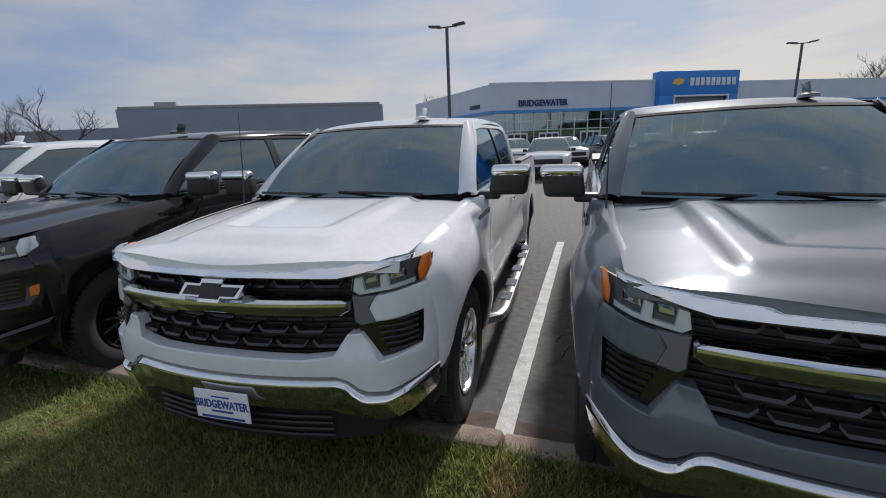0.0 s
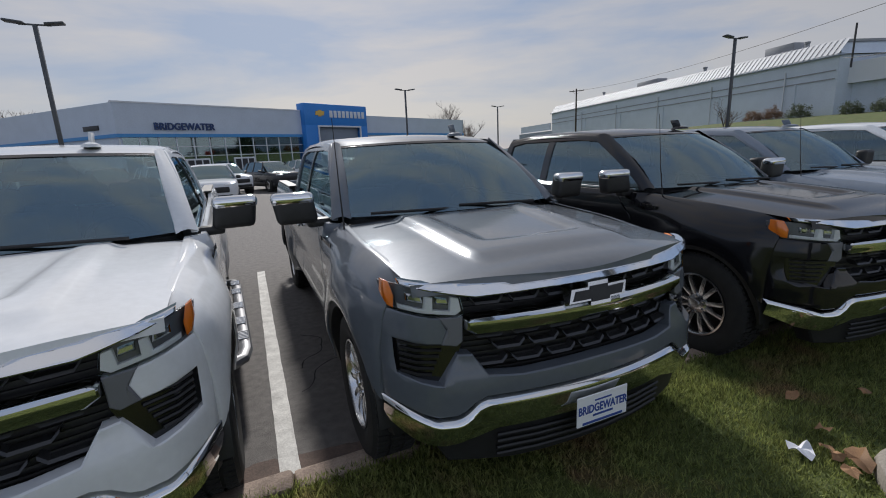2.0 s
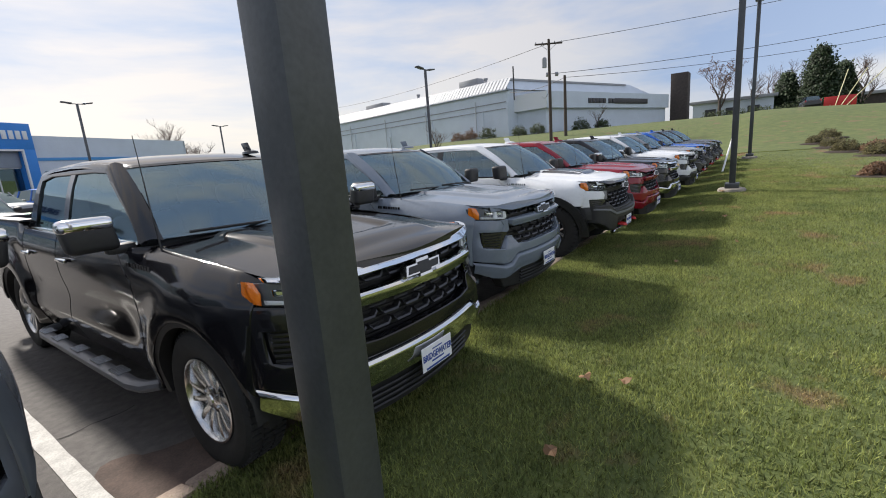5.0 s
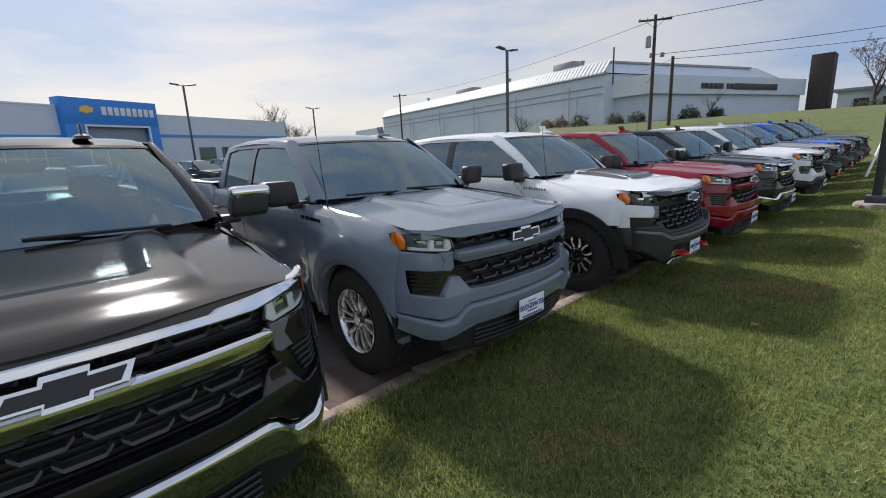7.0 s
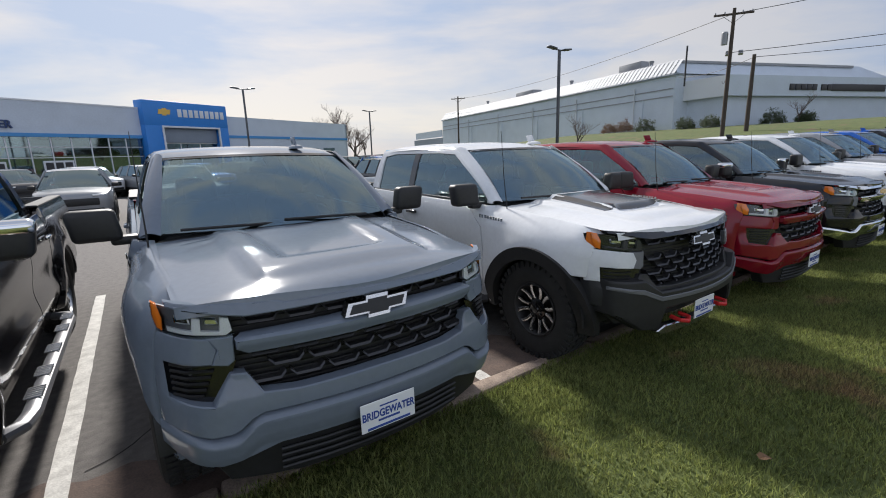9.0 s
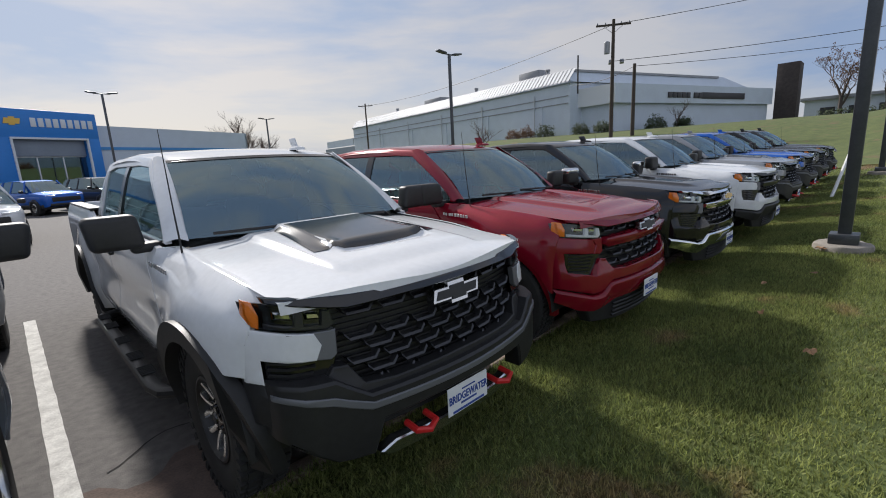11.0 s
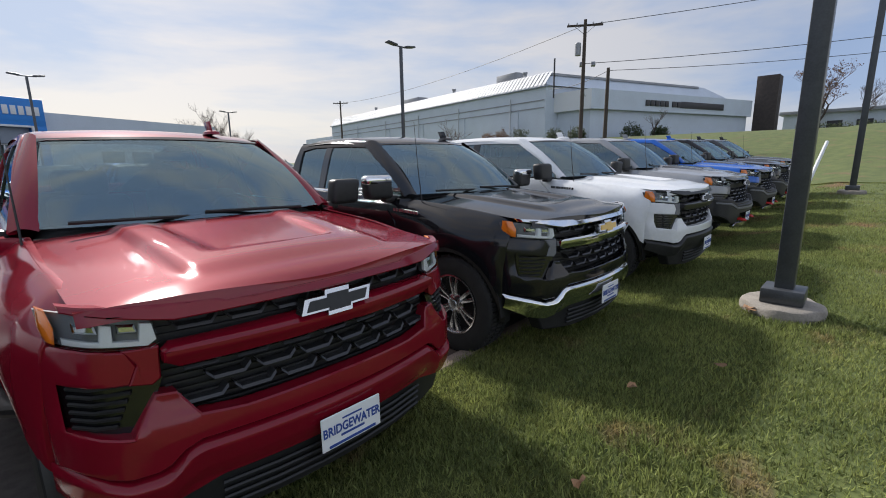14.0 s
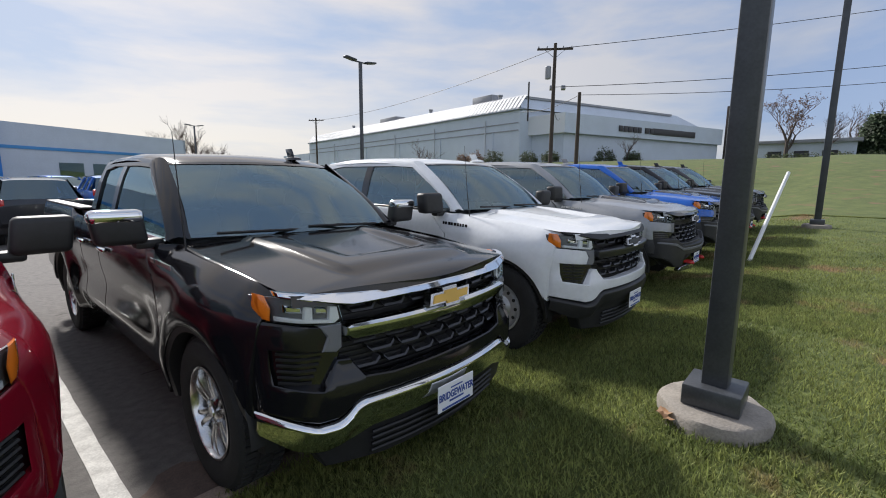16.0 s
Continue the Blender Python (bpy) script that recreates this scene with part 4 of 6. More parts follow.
for k, (x, y, a, ln) in enumerate(((0.1, 0.9, 0.2, 0.9), (0.2, 2.1, -0.2, 1.0), (5.3, 0.7, 0.3, 1.0), (5.0, 0.45, 0.2, 0.8), (5.6, 0.5, 0.1, 1.3), (2.2, 1.3, 0.3, 1.0), (12.9, 3.2, 1.2, 1.2), (13.4, 4.6, 0.4, 1.5), (13.0, 5.6, 2.2, 1.3), (12.6, 6.5, 1.0, 1.5), (13.6, 2.0, 0.2, 0.9), (8.0, 0.8, 0.3, 0.7))):
    crack(x, y, a, ln, 70 + k)


def kerb():
    base = tagged(new("kerb"), "old stained low concrete kerb beside the lawn", "kerb", kind="structure")
    rnd = random.Random(5)
    x, made = -12.0, {}
    while x < 33:
        ln = rnd.choice((0.42, 0.55, 0.70, 0.9))
        key = (ln, rnd.randrange(3))
        if key not in made:
            bm = box((ln - 0.012, 0.15, 0.16), (ln / 2, 0, -0.02), 0.022, 2)
            for v in bm.verts:
                v.co += Vector(noise.noise_vector(v.co * 9 + Vector((key[1] * 7, ln * 9, 0)))) * 0.022
            made[key] = finish(bm, "kerb_stone", KERB)
        ob = part("kerb_stone", made[key], KERB, base)
        a = math.degrees(math.atan2(kerb_y(x + ln) - kerb_y(x), ln))
        ob.matrix_basis = pose(x, kerb_y(x) - 0.045, lot_rise(x) - 0.01 + rnd.uniform(-0.012, 0.01), rnd.uniform(-2, 2), rnd.uniform(-1, 1), a)
        x += ln


kerb()


def grass_field():
    """Blades of the lawn along the walk."""
    rng = np.random.default_rng(4)
    n = 950000
    x = np.where(rng.random(n) < 0.8, rng.uniform(-2.5, 18.0, n) + rng.normal(0, 0.8, n), 18.0 + np.minimum(rng.exponential(5.0, n), 12.5))
    y = -0.08 - np.minimum(rng.exponential(2.8, n), 18.0)
    ky = np.interp(x, (-40, 0.0, 40.0), (0.4, 0.02, 0.02))
    y = y + ky
    gx = np.linspace(-5, 31, 73)
    gy = np.linspace(-20, 1, 85)
    table = np.array([[hill(a, b) for b in gy] for a in gx])
    fx, fy = np.clip((x + 5) / 0.5, 0, 71.999), np.clip((y + 20) / 0.25, 0, 83.999)
    i, j = fx.astype(int), fy.astype(int)
    u, v = fx - i, fy - j
    z = table[i, j] * (1 - u) * (1 - v) + table[i + 1, j] * u * (1 - v) + table[i, j + 1] * (1 - u) * v + table[i + 1, j + 1] * u * v
    clump = 0.7 + 0.5 * np.sin(x * 3.1 + 2 * np.sin(y * 2.3)) * np.sin(y * 4.3 + 1.3 * np.sin(x * 1.7))
    h = rng.uniform(0.012, 0.046, n) * (0.75 + 0.35 * clump)
    a = rng.uniform(0, 2 * np.pi, n)
    w = rng.uniform(0.0026, 0.0068, n)
    lean = rng.uniform(0.0, 0.045, n)
    b = rng.uniform(0, 2 * np.pi, n)
    co = np.empty((n, 3, 3), np.float32)
    co[:, 0] = np.stack((x - np.cos(a) * w, y - np.sin(a) * w, z - 0.008), 1)
    co[:, 1] = np.stack((x + np.cos(a) * w, y + np.sin(a) * w, z - 0.008), 1)
    co[:, 2] = np.stack((x + np.cos(b) * lean, y + np.sin(b) * lean, z + h), 1)
    me = bpy.data.meshes.new("grass")
    me.vertices.add(3 * n), me.loops.add(3 * n), me.polygons.add(n)
    me.vertices.foreach_set("co", co.ravel())
    me.loops.foreach_set("vertex_index", np.arange(3 * n, dtype=np.int32))
    me.polygons.foreach_set("loop_start", np.arange(0, 3 * n, 3, dtype=np.int32))
    me.update(calc_edges=True)
    me.materials.append(BLADE)
    tagged(new("grass", me), "short mown green grass with sun-bleached tips", "grass", kind="stuff")


grass_field()

# ---- vehicles along the kerb ----
pickup("black", (-3.95, -0.75), "glossy black sport utility with chrome mirror caps at the kerb", trim="dark", wheels="dark", cab="suv", bowtie="black", step=False, plate=False)
pickup("white", (-6.9, -0.55), "white sport utility parked nose to the kerb", trim="chrome", cab="suv", step=False, plate=False)
pickup("white", (-1.17, -0.74), "white crew-cab pickup with chrome grille bars and step", bowtie="black", yaw=2.6)
pickup("gray", (1.38, -0.82), "dark grey metallic crew-cab pickup with chrome bumper", step=False)
pickup("black", (4.11, -0.89), "glossy black crew-cab pickup with chrome bumper and steps")
pickup("slate", (6.73, -0.56), "slate grey crew-cab pickup with body-coloured bumper", trim="body", mirror="black", step=False)
pickup("white", (9.46, -0.79), "white off-road pickup with black hood insert and bumper", trim="offroad", wheels="offroad", hood_dark=True, mirror="black", badge="bright", step=True)
pickup("red", (11.92, -0.80), "red metallic crew-cab pickup with body-coloured bumper", trim="body", mirror="black", badge="bright", step=True)
pickup("black", (14.51, -0.83), "glossy black double-cab pickup with gold emblem and chrome bumper", cab="double", bowtie="gold", badge="bright", wheels="plain", step=False)
pickup("white", (17.06, -0.95), "white work pickup with plain black grille and steel wheels", trim="work", wheels="steel", mirror="black", badge="dark", step=False)
pickup("silver", (19.75, -0.9), "silver-grey off-road pickup with black hood insert", trim="offroad", wheels="offroad", hood_dark=True, mirror="black", badge="bright", step=False)
pickup("blue", (22.4, -0.9), "bright blue off-road pickup with black hood insert", trim="offroad", wheels="offroad", hood_dark=True, mirror="black", step=False)
pickup("black", (25.0, -0.9), "black off-road pickup with dark grille", trim="offroad", wheels="offroad", mirror="black", step=False)
pickup("charcoal", (27.6, -0.9), "charcoal off-road pickup at the end of the row", trim="offroad", wheels="offroad", mirror="black", step=False)

# ---- lamp posts ----
POLE = material("dark_bronze_pole", (0.070, 0.075, 0.082), 0.36, 0.3, 0.2, 6, 0.05)


def lamp_post(x, y, height, width, base=True, heads=2, turn=0.0):
    z = hill(x, y) if y < 0 or x > 33 else lot_rise(x)
    thing = new("lamp_post")
    thing.matrix_basis = pose(x, y, z, 0, 0, turn)
    tagged(thing, "dark square steel lamp post on a round concrete footing" if base else "dark steel lamp post with two flat heads", "lamp post", "lamp posts")
    part("pole", box((width, width, height), (0, 0, height / 2), 0.012, 2), POLE, thing)
    if base:
        bm = lathe([(0.31, -0.2), (0.31, 0.05), (0.30, 0.075), (0.28, 0.088), (0.14, 0.092), (0.0001, 0.095)], 56, "z")
        for v in bm.verts:
            v.co += Vector(noise.noise_vector(v.co * 9)) * 0.016
        part("footing", bm, CONCRETE, thing, "worn round concrete footing")
        part("base_cover", box((0.31, 0.31, 0.13), (0, 0, 0.155), 0.012, 2), POLE, thing, "square dark base cover")
    arm = part("arm", box((1.0, 0.06, 0.06), (0, 0, height - 0.02), 0.01), POLE, thing)
    for s in ((-1, 1) if heads == 2 else (1,)):
        bm = box((0.62, 0.34, 0.09), (s * 0.62, 0, height + 0.05), 0.03, 2, turn=Matrix.Rotation(-s * 0.12, 4, "Y"))
        part("lamp_head", bm, POLE, thing)
    return thing


lamp_post(2.735, -1.605, 7.0, 0.13, turn=0)
lamp_post(15.75, -1.84, 7.0, 0.14, turn=0)
lamp_post(28.0, -1.95, 7.0, 0.15, turn=0)
for x, y, h in ((-6.6, 20.5, 7.1), (14.15, 37.7, 7.35), (31.5, 50.5, 6.9), (27.3, 16.3, 7.2)):
    lamp_post(x, y, h, 0.14, base=False)


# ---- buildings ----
# white walls; the blue of distant haze and shade is mixed into this colour
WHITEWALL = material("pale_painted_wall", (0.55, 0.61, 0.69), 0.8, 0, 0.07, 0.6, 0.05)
GREYWALL = material("grey_blue_wall", (0.25, 0.29, 0.35), 0.8, 0, 0.08, 0.5, 0.05)
BLUEPANEL = material("blue_sign_panel", (0.03, 0.21, 0.62), 0.4, 0, 0.05, 0.8)
BLUEBAND = material("blue_band", (0.07, 0.28, 0.60), 0.45)
ROOFMAT = material("grey_roofing", (0.30, 0.31, 0.33), 0.7, 0.2, 0.1, 1.0)
SHOPGLASS = glass_material("shop_glass", (0.75, 0.9, 0.95), 0.45, 3.0)
RIBMETAL = material("ribbed_roof_metal", (0.40, 0.42, 0.45), 0.6, 0.2, 0.08, 0.7)
MULLION = material("white_mullion", (0.62, 0.64, 0.66), 0.5)
SIGNWHITE = material("white_sign", (0.68, 0.70, 0.73), 0.5)
SIGNBLUE = material("blue_letters", (0.02, 0.05, 0.16), 0.5)
DARKSIGN = material("dark_sign", (0.03, 0.03, 0.035), 0.5)
GREYMETAL_WALL = material("pale_grey_downpipe", (0.45, 0.48, 0.52), 0.6, 0.2)
WOODDARK = material("dark_flue_metal", (0.05, 0.05, 0.055), 0.6, 0.4)
STONE = material("dark_chimney_brick", (0.075, 0.06, 0.055), 0.9, 0, scale=3, bump=0.4, second=(0.045, 0.038, 0.036))


def wall_run(name, a, b, height, thick, mat, parent, z0=0.0, label="", inward=1):
    """A wall from a to b; its thickness lies on the side away from the viewer."""
    a, b = Vector((*a, 0)), Vector((*b, 0))
    d = b - a
    bm = box((d.length, thick, height), (d.length / 2, inward * thick / 2, z0 + height / 2))
    ob = part(name, bm, mat, parent, label)
    ob.matrix_basis = pose(a.x, a.y, 0, 0, 0, math.degrees(math.atan2(d.y, d.x)))
    return ob


def dealership():
    thing = tagged(new("showroom_building"), "white car showroom with blue entrance panel and tall glass front", "building")
    base = Vector((-10.75, 50.0))
    ang = radians(27.4)
    u = Vector((math.cos(ang), math.sin(ang)))
    n = Vector((-u.y, u.x))
    P = lambda s, d=0.0: tuple(base + u * s + n * d)
    deg = math.degrees(ang)
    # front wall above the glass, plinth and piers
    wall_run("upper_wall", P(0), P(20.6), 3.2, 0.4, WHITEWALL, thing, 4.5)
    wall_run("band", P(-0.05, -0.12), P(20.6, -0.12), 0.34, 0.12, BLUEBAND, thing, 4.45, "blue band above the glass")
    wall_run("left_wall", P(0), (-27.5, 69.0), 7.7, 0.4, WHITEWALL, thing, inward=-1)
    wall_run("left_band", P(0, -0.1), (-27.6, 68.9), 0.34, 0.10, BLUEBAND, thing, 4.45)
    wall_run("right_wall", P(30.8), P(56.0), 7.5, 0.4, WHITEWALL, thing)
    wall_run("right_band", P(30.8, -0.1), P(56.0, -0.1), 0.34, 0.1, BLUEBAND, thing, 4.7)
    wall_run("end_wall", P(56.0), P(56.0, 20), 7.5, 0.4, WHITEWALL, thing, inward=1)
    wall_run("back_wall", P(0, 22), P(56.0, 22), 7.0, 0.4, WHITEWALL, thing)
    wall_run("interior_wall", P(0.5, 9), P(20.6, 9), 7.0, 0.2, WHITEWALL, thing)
    roof = part("roof", box((55.4, 21.5, 0.3), (28, 11, 7.0)), ROOFMAT, thing)
    roof.matrix_basis = pose(*P(0), 0, 0, 0, deg)
    cope = wall_run("coping", P(-0.1, -0.06), P(20.6, -0.06), 0.14, 0.5, SIGNWHITE, thing, 7.7)
    # glass front, bay by bay
    bays = 12
    w = 20.2 / bays
    for k in range(bays):
        for z0, z1 in ((0.15, 2.45), (2.53, 3.45), (3.53, 4.43)):
            pane = part("window", box((w - 0.08, 0.03, z1 - z0), (0, 0, (z0 + z1) / 2)), SHOPGLASS, thing)
            pane.visible_shadow = False
            pane.matrix_basis = pose(*P(0.1 + w * (k + 0.5), 0.10), 0, 0, 0, deg)
        post = part("mullion", box((0.10, 0.14, 4.45), (0, 0, 2.22), 0.01), MULLION, thing)
        post.matrix_basis = pose(*P(0.1 + w * k, 0.08), 0, 0, 0, deg)
    for z in (0.08, 2.49, 3.49):
        r = part("transom", box((20.2, 0.12, 0.08), (10.1, 0, z), 0.008), MULLION, thing)
        r.matrix_basis = pose(*P(0.1, 0.08), 0, 0, 0, deg)
    for s in (3.1, 7.0, 12.2):
        door = part("door", box((2.5, 0.10, 2.2), (0, 0, 1.1), 0.01), MULLION, thing, "white framed glass double door")
        door.matrix_basis = pose(*P(s, 0.0), 0, 0, 0, deg)
        for q in (-0.78, 0.0, 0.78):
            pane = part("door_pane", box((0.62, 0.03, 1.8), (q, -0.055, 1.12)), DARKSIGN, door)
    # blue entrance block
    sign = part("entrance_panel", box((10.5, 1.6, 2.76), (5.25, 0.4, 7.27), 0.02), BLUEPANEL, thing, "bright blue entrance panel")
    sign.matrix_basis = pose(*P(20.4, -0.5), 0, 0, 0, deg)
    for q, wd in ((0.95, 1.9), (9.85, 1.3)):
        leg = part("entrance_pier", box((wd, 1.6, 5.90), (q, 0.4, 2.95), 0.02), BLUEPANEL, thing)
        leg.matrix_basis = pose(*P(20.4, -0.5), 0, 0, 0, deg)
    inner = part("entrance_frame", box((7.4, 0.2, 0.2), (5.55, -0.42, 5.80), 0.01, 1, box((0.2, 0.2, 5.7), (1.95, -0.42, 2.85), 0.01, 1, box((0.2, 0.2, 5.7), (9.15, -0.42, 2.85), 0.01, 1))), SIGNWHITE, thing, "white portal frame")
    inner.matrix_basis = pose(*P(20.4, -0.5), 0, 0, 0, deg)
    door = part("entrance_glass", box((7.2, 0.05, 3.9), (5.55, 0.5, 1.97)), SHOPGLASS, thing)
    door.matrix_basis = pose(*P(20.4, -0.5), 0, 0, 0, deg)
    for nm, bm in (("entrance_soffit", box((7.2, 0.9, 1.75), (5.55, 0.65, 4.88), 0.02)), ("entrance_transom", box((7.2, 0.12, 0.14), (5.55, 0.46, 3.95), 0.01)), ("entrance_mullion", box((0.12, 0.12, 3.9), (4.3, 0.46, 1.95), 0.01)), ("entrance_mullion", box((0.12, 0.12, 3.9), (6.8, 0.46, 1.95), 0.01))):
        part(nm, bm, GREYWALL if nm == "entrance_soffit" else MULLION, thing).matrix_basis = pose(*P(20.4, -0.5), 0, 0, 0, deg)
    # marks on the panel: bow-shaped emblem and plain bars in place of the maker's name
    em = [(-0.5, -0.16), (-0.40, 0.16), (-0.16, 0.16), (-0.13, 0.24), (0.2, 0.24), (0.17, 0.16), (0.5, 0.16), (0.40, -0.16), (0.16, -0.16), (0.13, -0.24), (-0.2, -0.24), (-0.17, -0.16)]
    e = part("sign_emblem", sheet(em, lambda x, z, d: Vector((x * 1.5 + 2.35, -0.46 - d, z * 1.7 + 7.45)), 0.06, (0, 0), 0.02), GOLD, thing, "gold bow-shaped emblem")
    e.matrix_basis = pose(*P(20.4, -0.5), 0, 0, 0, deg)
    for k in range(9):
        bm = box((0.50, 0.06, 0.90), (4.15 + k * 0.70, -0.44, 7.40), 0.02)
        if k % 3 != 1:
            box((0.20, 0.062, 0.36), (4.15 + k * 0.70, -0.46, 7.40), bm=bm)
        b = part("sign_bar", bm, SIGNWHITE, thing)
        b.matrix_basis = pose(*P(20.4, -0.5), 0, 0, 0, deg)
    me = letters("BRIDGEWATER", 0.98, 0.08, 0.90)
    me.materials.append(SIGNBLUE)
    t = part("wall_lettering", me, SIGNBLUE, thing, "dark blue raised letters")
    t.matrix_basis = pose(*P(6.2, -0.10), 0, 0, 0, deg)
    t.location.z = 5.5
    # service wing window and small sign
    for s in (38.5, 42.5, 47.0, 51.0):
        v = part("wing_window", box((2.8, 0.08, 1.9), (0, -0.04, 2.4)), SHOPGLASS, thing)
        v.matrix_basis = pose(*P(s, 0.0), 0, 0, 0, deg)
    sm = part("side_sign", box((2.6, 0.08, 0.45), (0, -0.06, 5.5), 0.02), DARKSIGN, thing)
    sm.matrix_basis = pose(-13.4, 53.0, 0, 0, 0, -48.7)
    return thing


dealership()


def low_building():
    thing = tagged(new("low_building"), "long low grey-blue flat-roofed commercial building", "building")
    a, b = (-39.7, 27.9), (-20.0, 40.0)
    wall_run("front_wall", a, b, 5.5, 0.3, GREYWALL, thing)
    wall_run("coping", (a[0] - 0.05, a[1] - 0.1), (b[0] + 0.05, b[1] - 0.05), 0.22, 0.5, ROOFMAT, thing, 5.5)
    wall_run("end_wall", b, (-27.0, 52.0), 5.5, 0.3, GREYWALL, thing, inward=-1)
    wall_run("far_wall", a, (-46.5, 39.0), 5.5, 0.3, GREYWALL, thing, inward=1)
    r = part("roof", box((23.0, 12, 0.2), (11.55, 6.2, 5.2)), ROOFMAT, thing)
    r.matrix_basis = pose(*a, 0, 0, 0, math.degrees(math.atan2(10.4, 17.0)))
    v = part("rooftop_unit", box((1.9, 1.2, 0.6), (3.0, 3, 6.0), 0.03), ROOFMAT, thing)
    v.matrix_basis = r.matrix_basis.copy()
    wall_run("left_wing", (-75, 22), (-42, 31.5), 4.2, 0.3, GREYWALL, thing)


low_building()


def long_hall():
    thing = tagged(new("long_hall"), "long white showroom hall with ribbed sloping roof on the rise", "building")
    c = Vector((55.4, 24.5))
    u = Vector((0.195, 0.981))      # along the side wall
    f = Vector((0.944, -0.329))     # along the front
    P = lambda a, b: tuple(c + u * a + f * b)
    deg, fdeg = math.degrees(math.atan2(u.y, u.x)), math.degrees(math.atan2(f.y, f.x))
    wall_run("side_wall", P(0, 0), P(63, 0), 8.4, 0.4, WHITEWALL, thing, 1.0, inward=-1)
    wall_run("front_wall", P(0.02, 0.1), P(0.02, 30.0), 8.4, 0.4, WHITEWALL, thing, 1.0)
    wall_run("eave", P(-0.3, -0.25), P(63.2, -0.25), 0.22, 0.5, GREYWALL, thing, 9.33, inward=-1)

    def rib_roof():
        """Sloping sheet metal with raised seams."""
        bm = bmesh.new()
        n = 105
        for k in range(n):
            for w0, w1, up in ((0.0, 0.86, 0.0), (0.86, 1.0, 0.09)):
                ends = []
                for w in (w0, w1):
                    q = c + u * (63 * (k + w) / n)
                    lo, hi = q - f * 0.28, q + f * 0.85
                    ends.append((bm.verts.new((lo.x, lo.y, 9.45 + up)), bm.verts.new((hi.x, hi.y, 11.0 + up))))
                bm.faces.new((ends[0][0], ends[1][0], ends[1][1], ends[0][1]))
        return bm
    part("ribbed_roof", rib_roof(), RIBMETAL, thing, "white ribbed metal mansard")

    def slab(points, z0, z1):
        bm = bmesh.new()
        lo, hi = [bm.verts.new((*p, z0)) for p in points], [bm.verts.new((*p, z1)) for p in points]
        bm.faces.new(list(reversed(lo))), bm.faces.new(hi)
        for i in range(len(points)):
            j = (i + 1) % len(points)
            bm.faces.new((lo[i], lo[j], hi[j], hi[i]))
        return bm
    part("roof", slab([P(0.5, 0.87), P(0.5, 27), P(62.5, 27), P(62.5, 0.87)], 10.7, 10.95), ROOFMAT, thing)

    def front_slope():
        bm = bmesh.new()
        a, b, d, e = [bm.verts.new((*P(*p), z)) for p, z in (((-0.3, -0.25), 9.45), ((0.9, 0.85), 11.0), ((0.9, 28.6), 10.95), ((-0.3, 32.6), 9.4))]
        bm.faces.new((a, b, d, e))
        return bm
    part("front_slope", front_slope(), WHITEWALL, thing)
    # entrance block in front, with its deep fascia
    E = lambda a, b: tuple(Vector((55.8, 19.4)) + u * a + f * b)
    wall_run("fascia_side", E(5.6, -0.25), E(0.0, 0.0), 2.0, 0.3, SIGNWHITE, thing, 6.65, inward=1)
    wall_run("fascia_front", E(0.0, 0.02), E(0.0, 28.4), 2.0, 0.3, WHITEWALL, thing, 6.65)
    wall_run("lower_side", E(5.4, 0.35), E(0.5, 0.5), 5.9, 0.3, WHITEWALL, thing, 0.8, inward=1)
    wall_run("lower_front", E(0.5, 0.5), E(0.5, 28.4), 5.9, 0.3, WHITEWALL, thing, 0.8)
    part("fascia_soffit", slab([E(0.05, 0.1), E(0.05, 28.3), E(5.3, 28.3), E(5.3, 0.1)], 6.68, 6.8), GREYWALL, thing)
    part("entrance_roof", slab([E(0.3, 0.3), E(0.3, 28.3), E(5.0, 28.3), E(5.0, 0.3)], 8.3, 8.5), ROOFMAT, thing)
    # raised dark name on the fascia: the first word and the preposition as plain bars, the rest as a dark strip
    b = 8.1
    for w in (0.62, 0.62, 0.66, 0.66, 0.58, None, 0.72, 0.58):
        if w is None:
            b += 0.5
            continue
        bar = part("sign_bar", box((w, 0.12, 0.62), (w / 2, -0.06, 7.55), 0.02), DARKSIGN, thing)
        bar.matrix_basis = pose(*E(0.0, b), 0, 0, 0, fdeg)
        b += w + 0.16
    strip = part("sign_strip", box((8.2, 0.12, 0.72), (4.1, -0.06, 7.55), 0.03), DARKSIGN, thing)
    strip.matrix_basis = pose(*E(0.0, 14.0), 0, 0, 0, fdeg)
    for a in (4.2, 14.5, 25.0, 36.0, 48.0):
        rib = part("wall_rib", box((0.14, 0.10, 6.2), (0, 0.03, 4.1)), WHITEWALL, thing)
        rib.matrix_basis = pose(*P(a, -0.03), 0, 0, 0, deg)
        pipe = part("downpipe", tube([(0, 0.12, 1.0), (0, 0.12, 8.6)], 0.07, 8), GREYMETAL_WALL, thing)
        pipe.matrix_basis = pose(*P(a + 1.2, -0.03), 0, 0, 0, deg)
    for z in (7.15, 7.95):
        wall_run("wall_line", P(0.2, -0.06), P(62.8, -0.06), 0.11, 0.06, ROOFMAT, thing, z, inward=-1)
    for a, w, h in ((9.7, 3.6, 1.1), (33.0, 5.2, 0.9)):
        unit = part("rooftop_unit", box((w, 1.8, h), (0, -2.6, 10.95 + h / 2), 0.05), ROOFMAT, thing)
        unit.matrix_basis = pose(*P(a - 1.5, 0), 0, 0, 0, deg)
    for a in (4.8, 19.0, 44.0):
        vent = part("roof_vent", lathe([(0.22, 10.8), (0.22, 11.5), (0.30, 11.52), (0.30, 11.7), (0.0001, 11.75)], 12, "z", at=(0, -1.6, 0)), ROOFMAT, thing)
        vent.matrix_basis = pose(*P(a, 0), 0, 0, 0, deg)
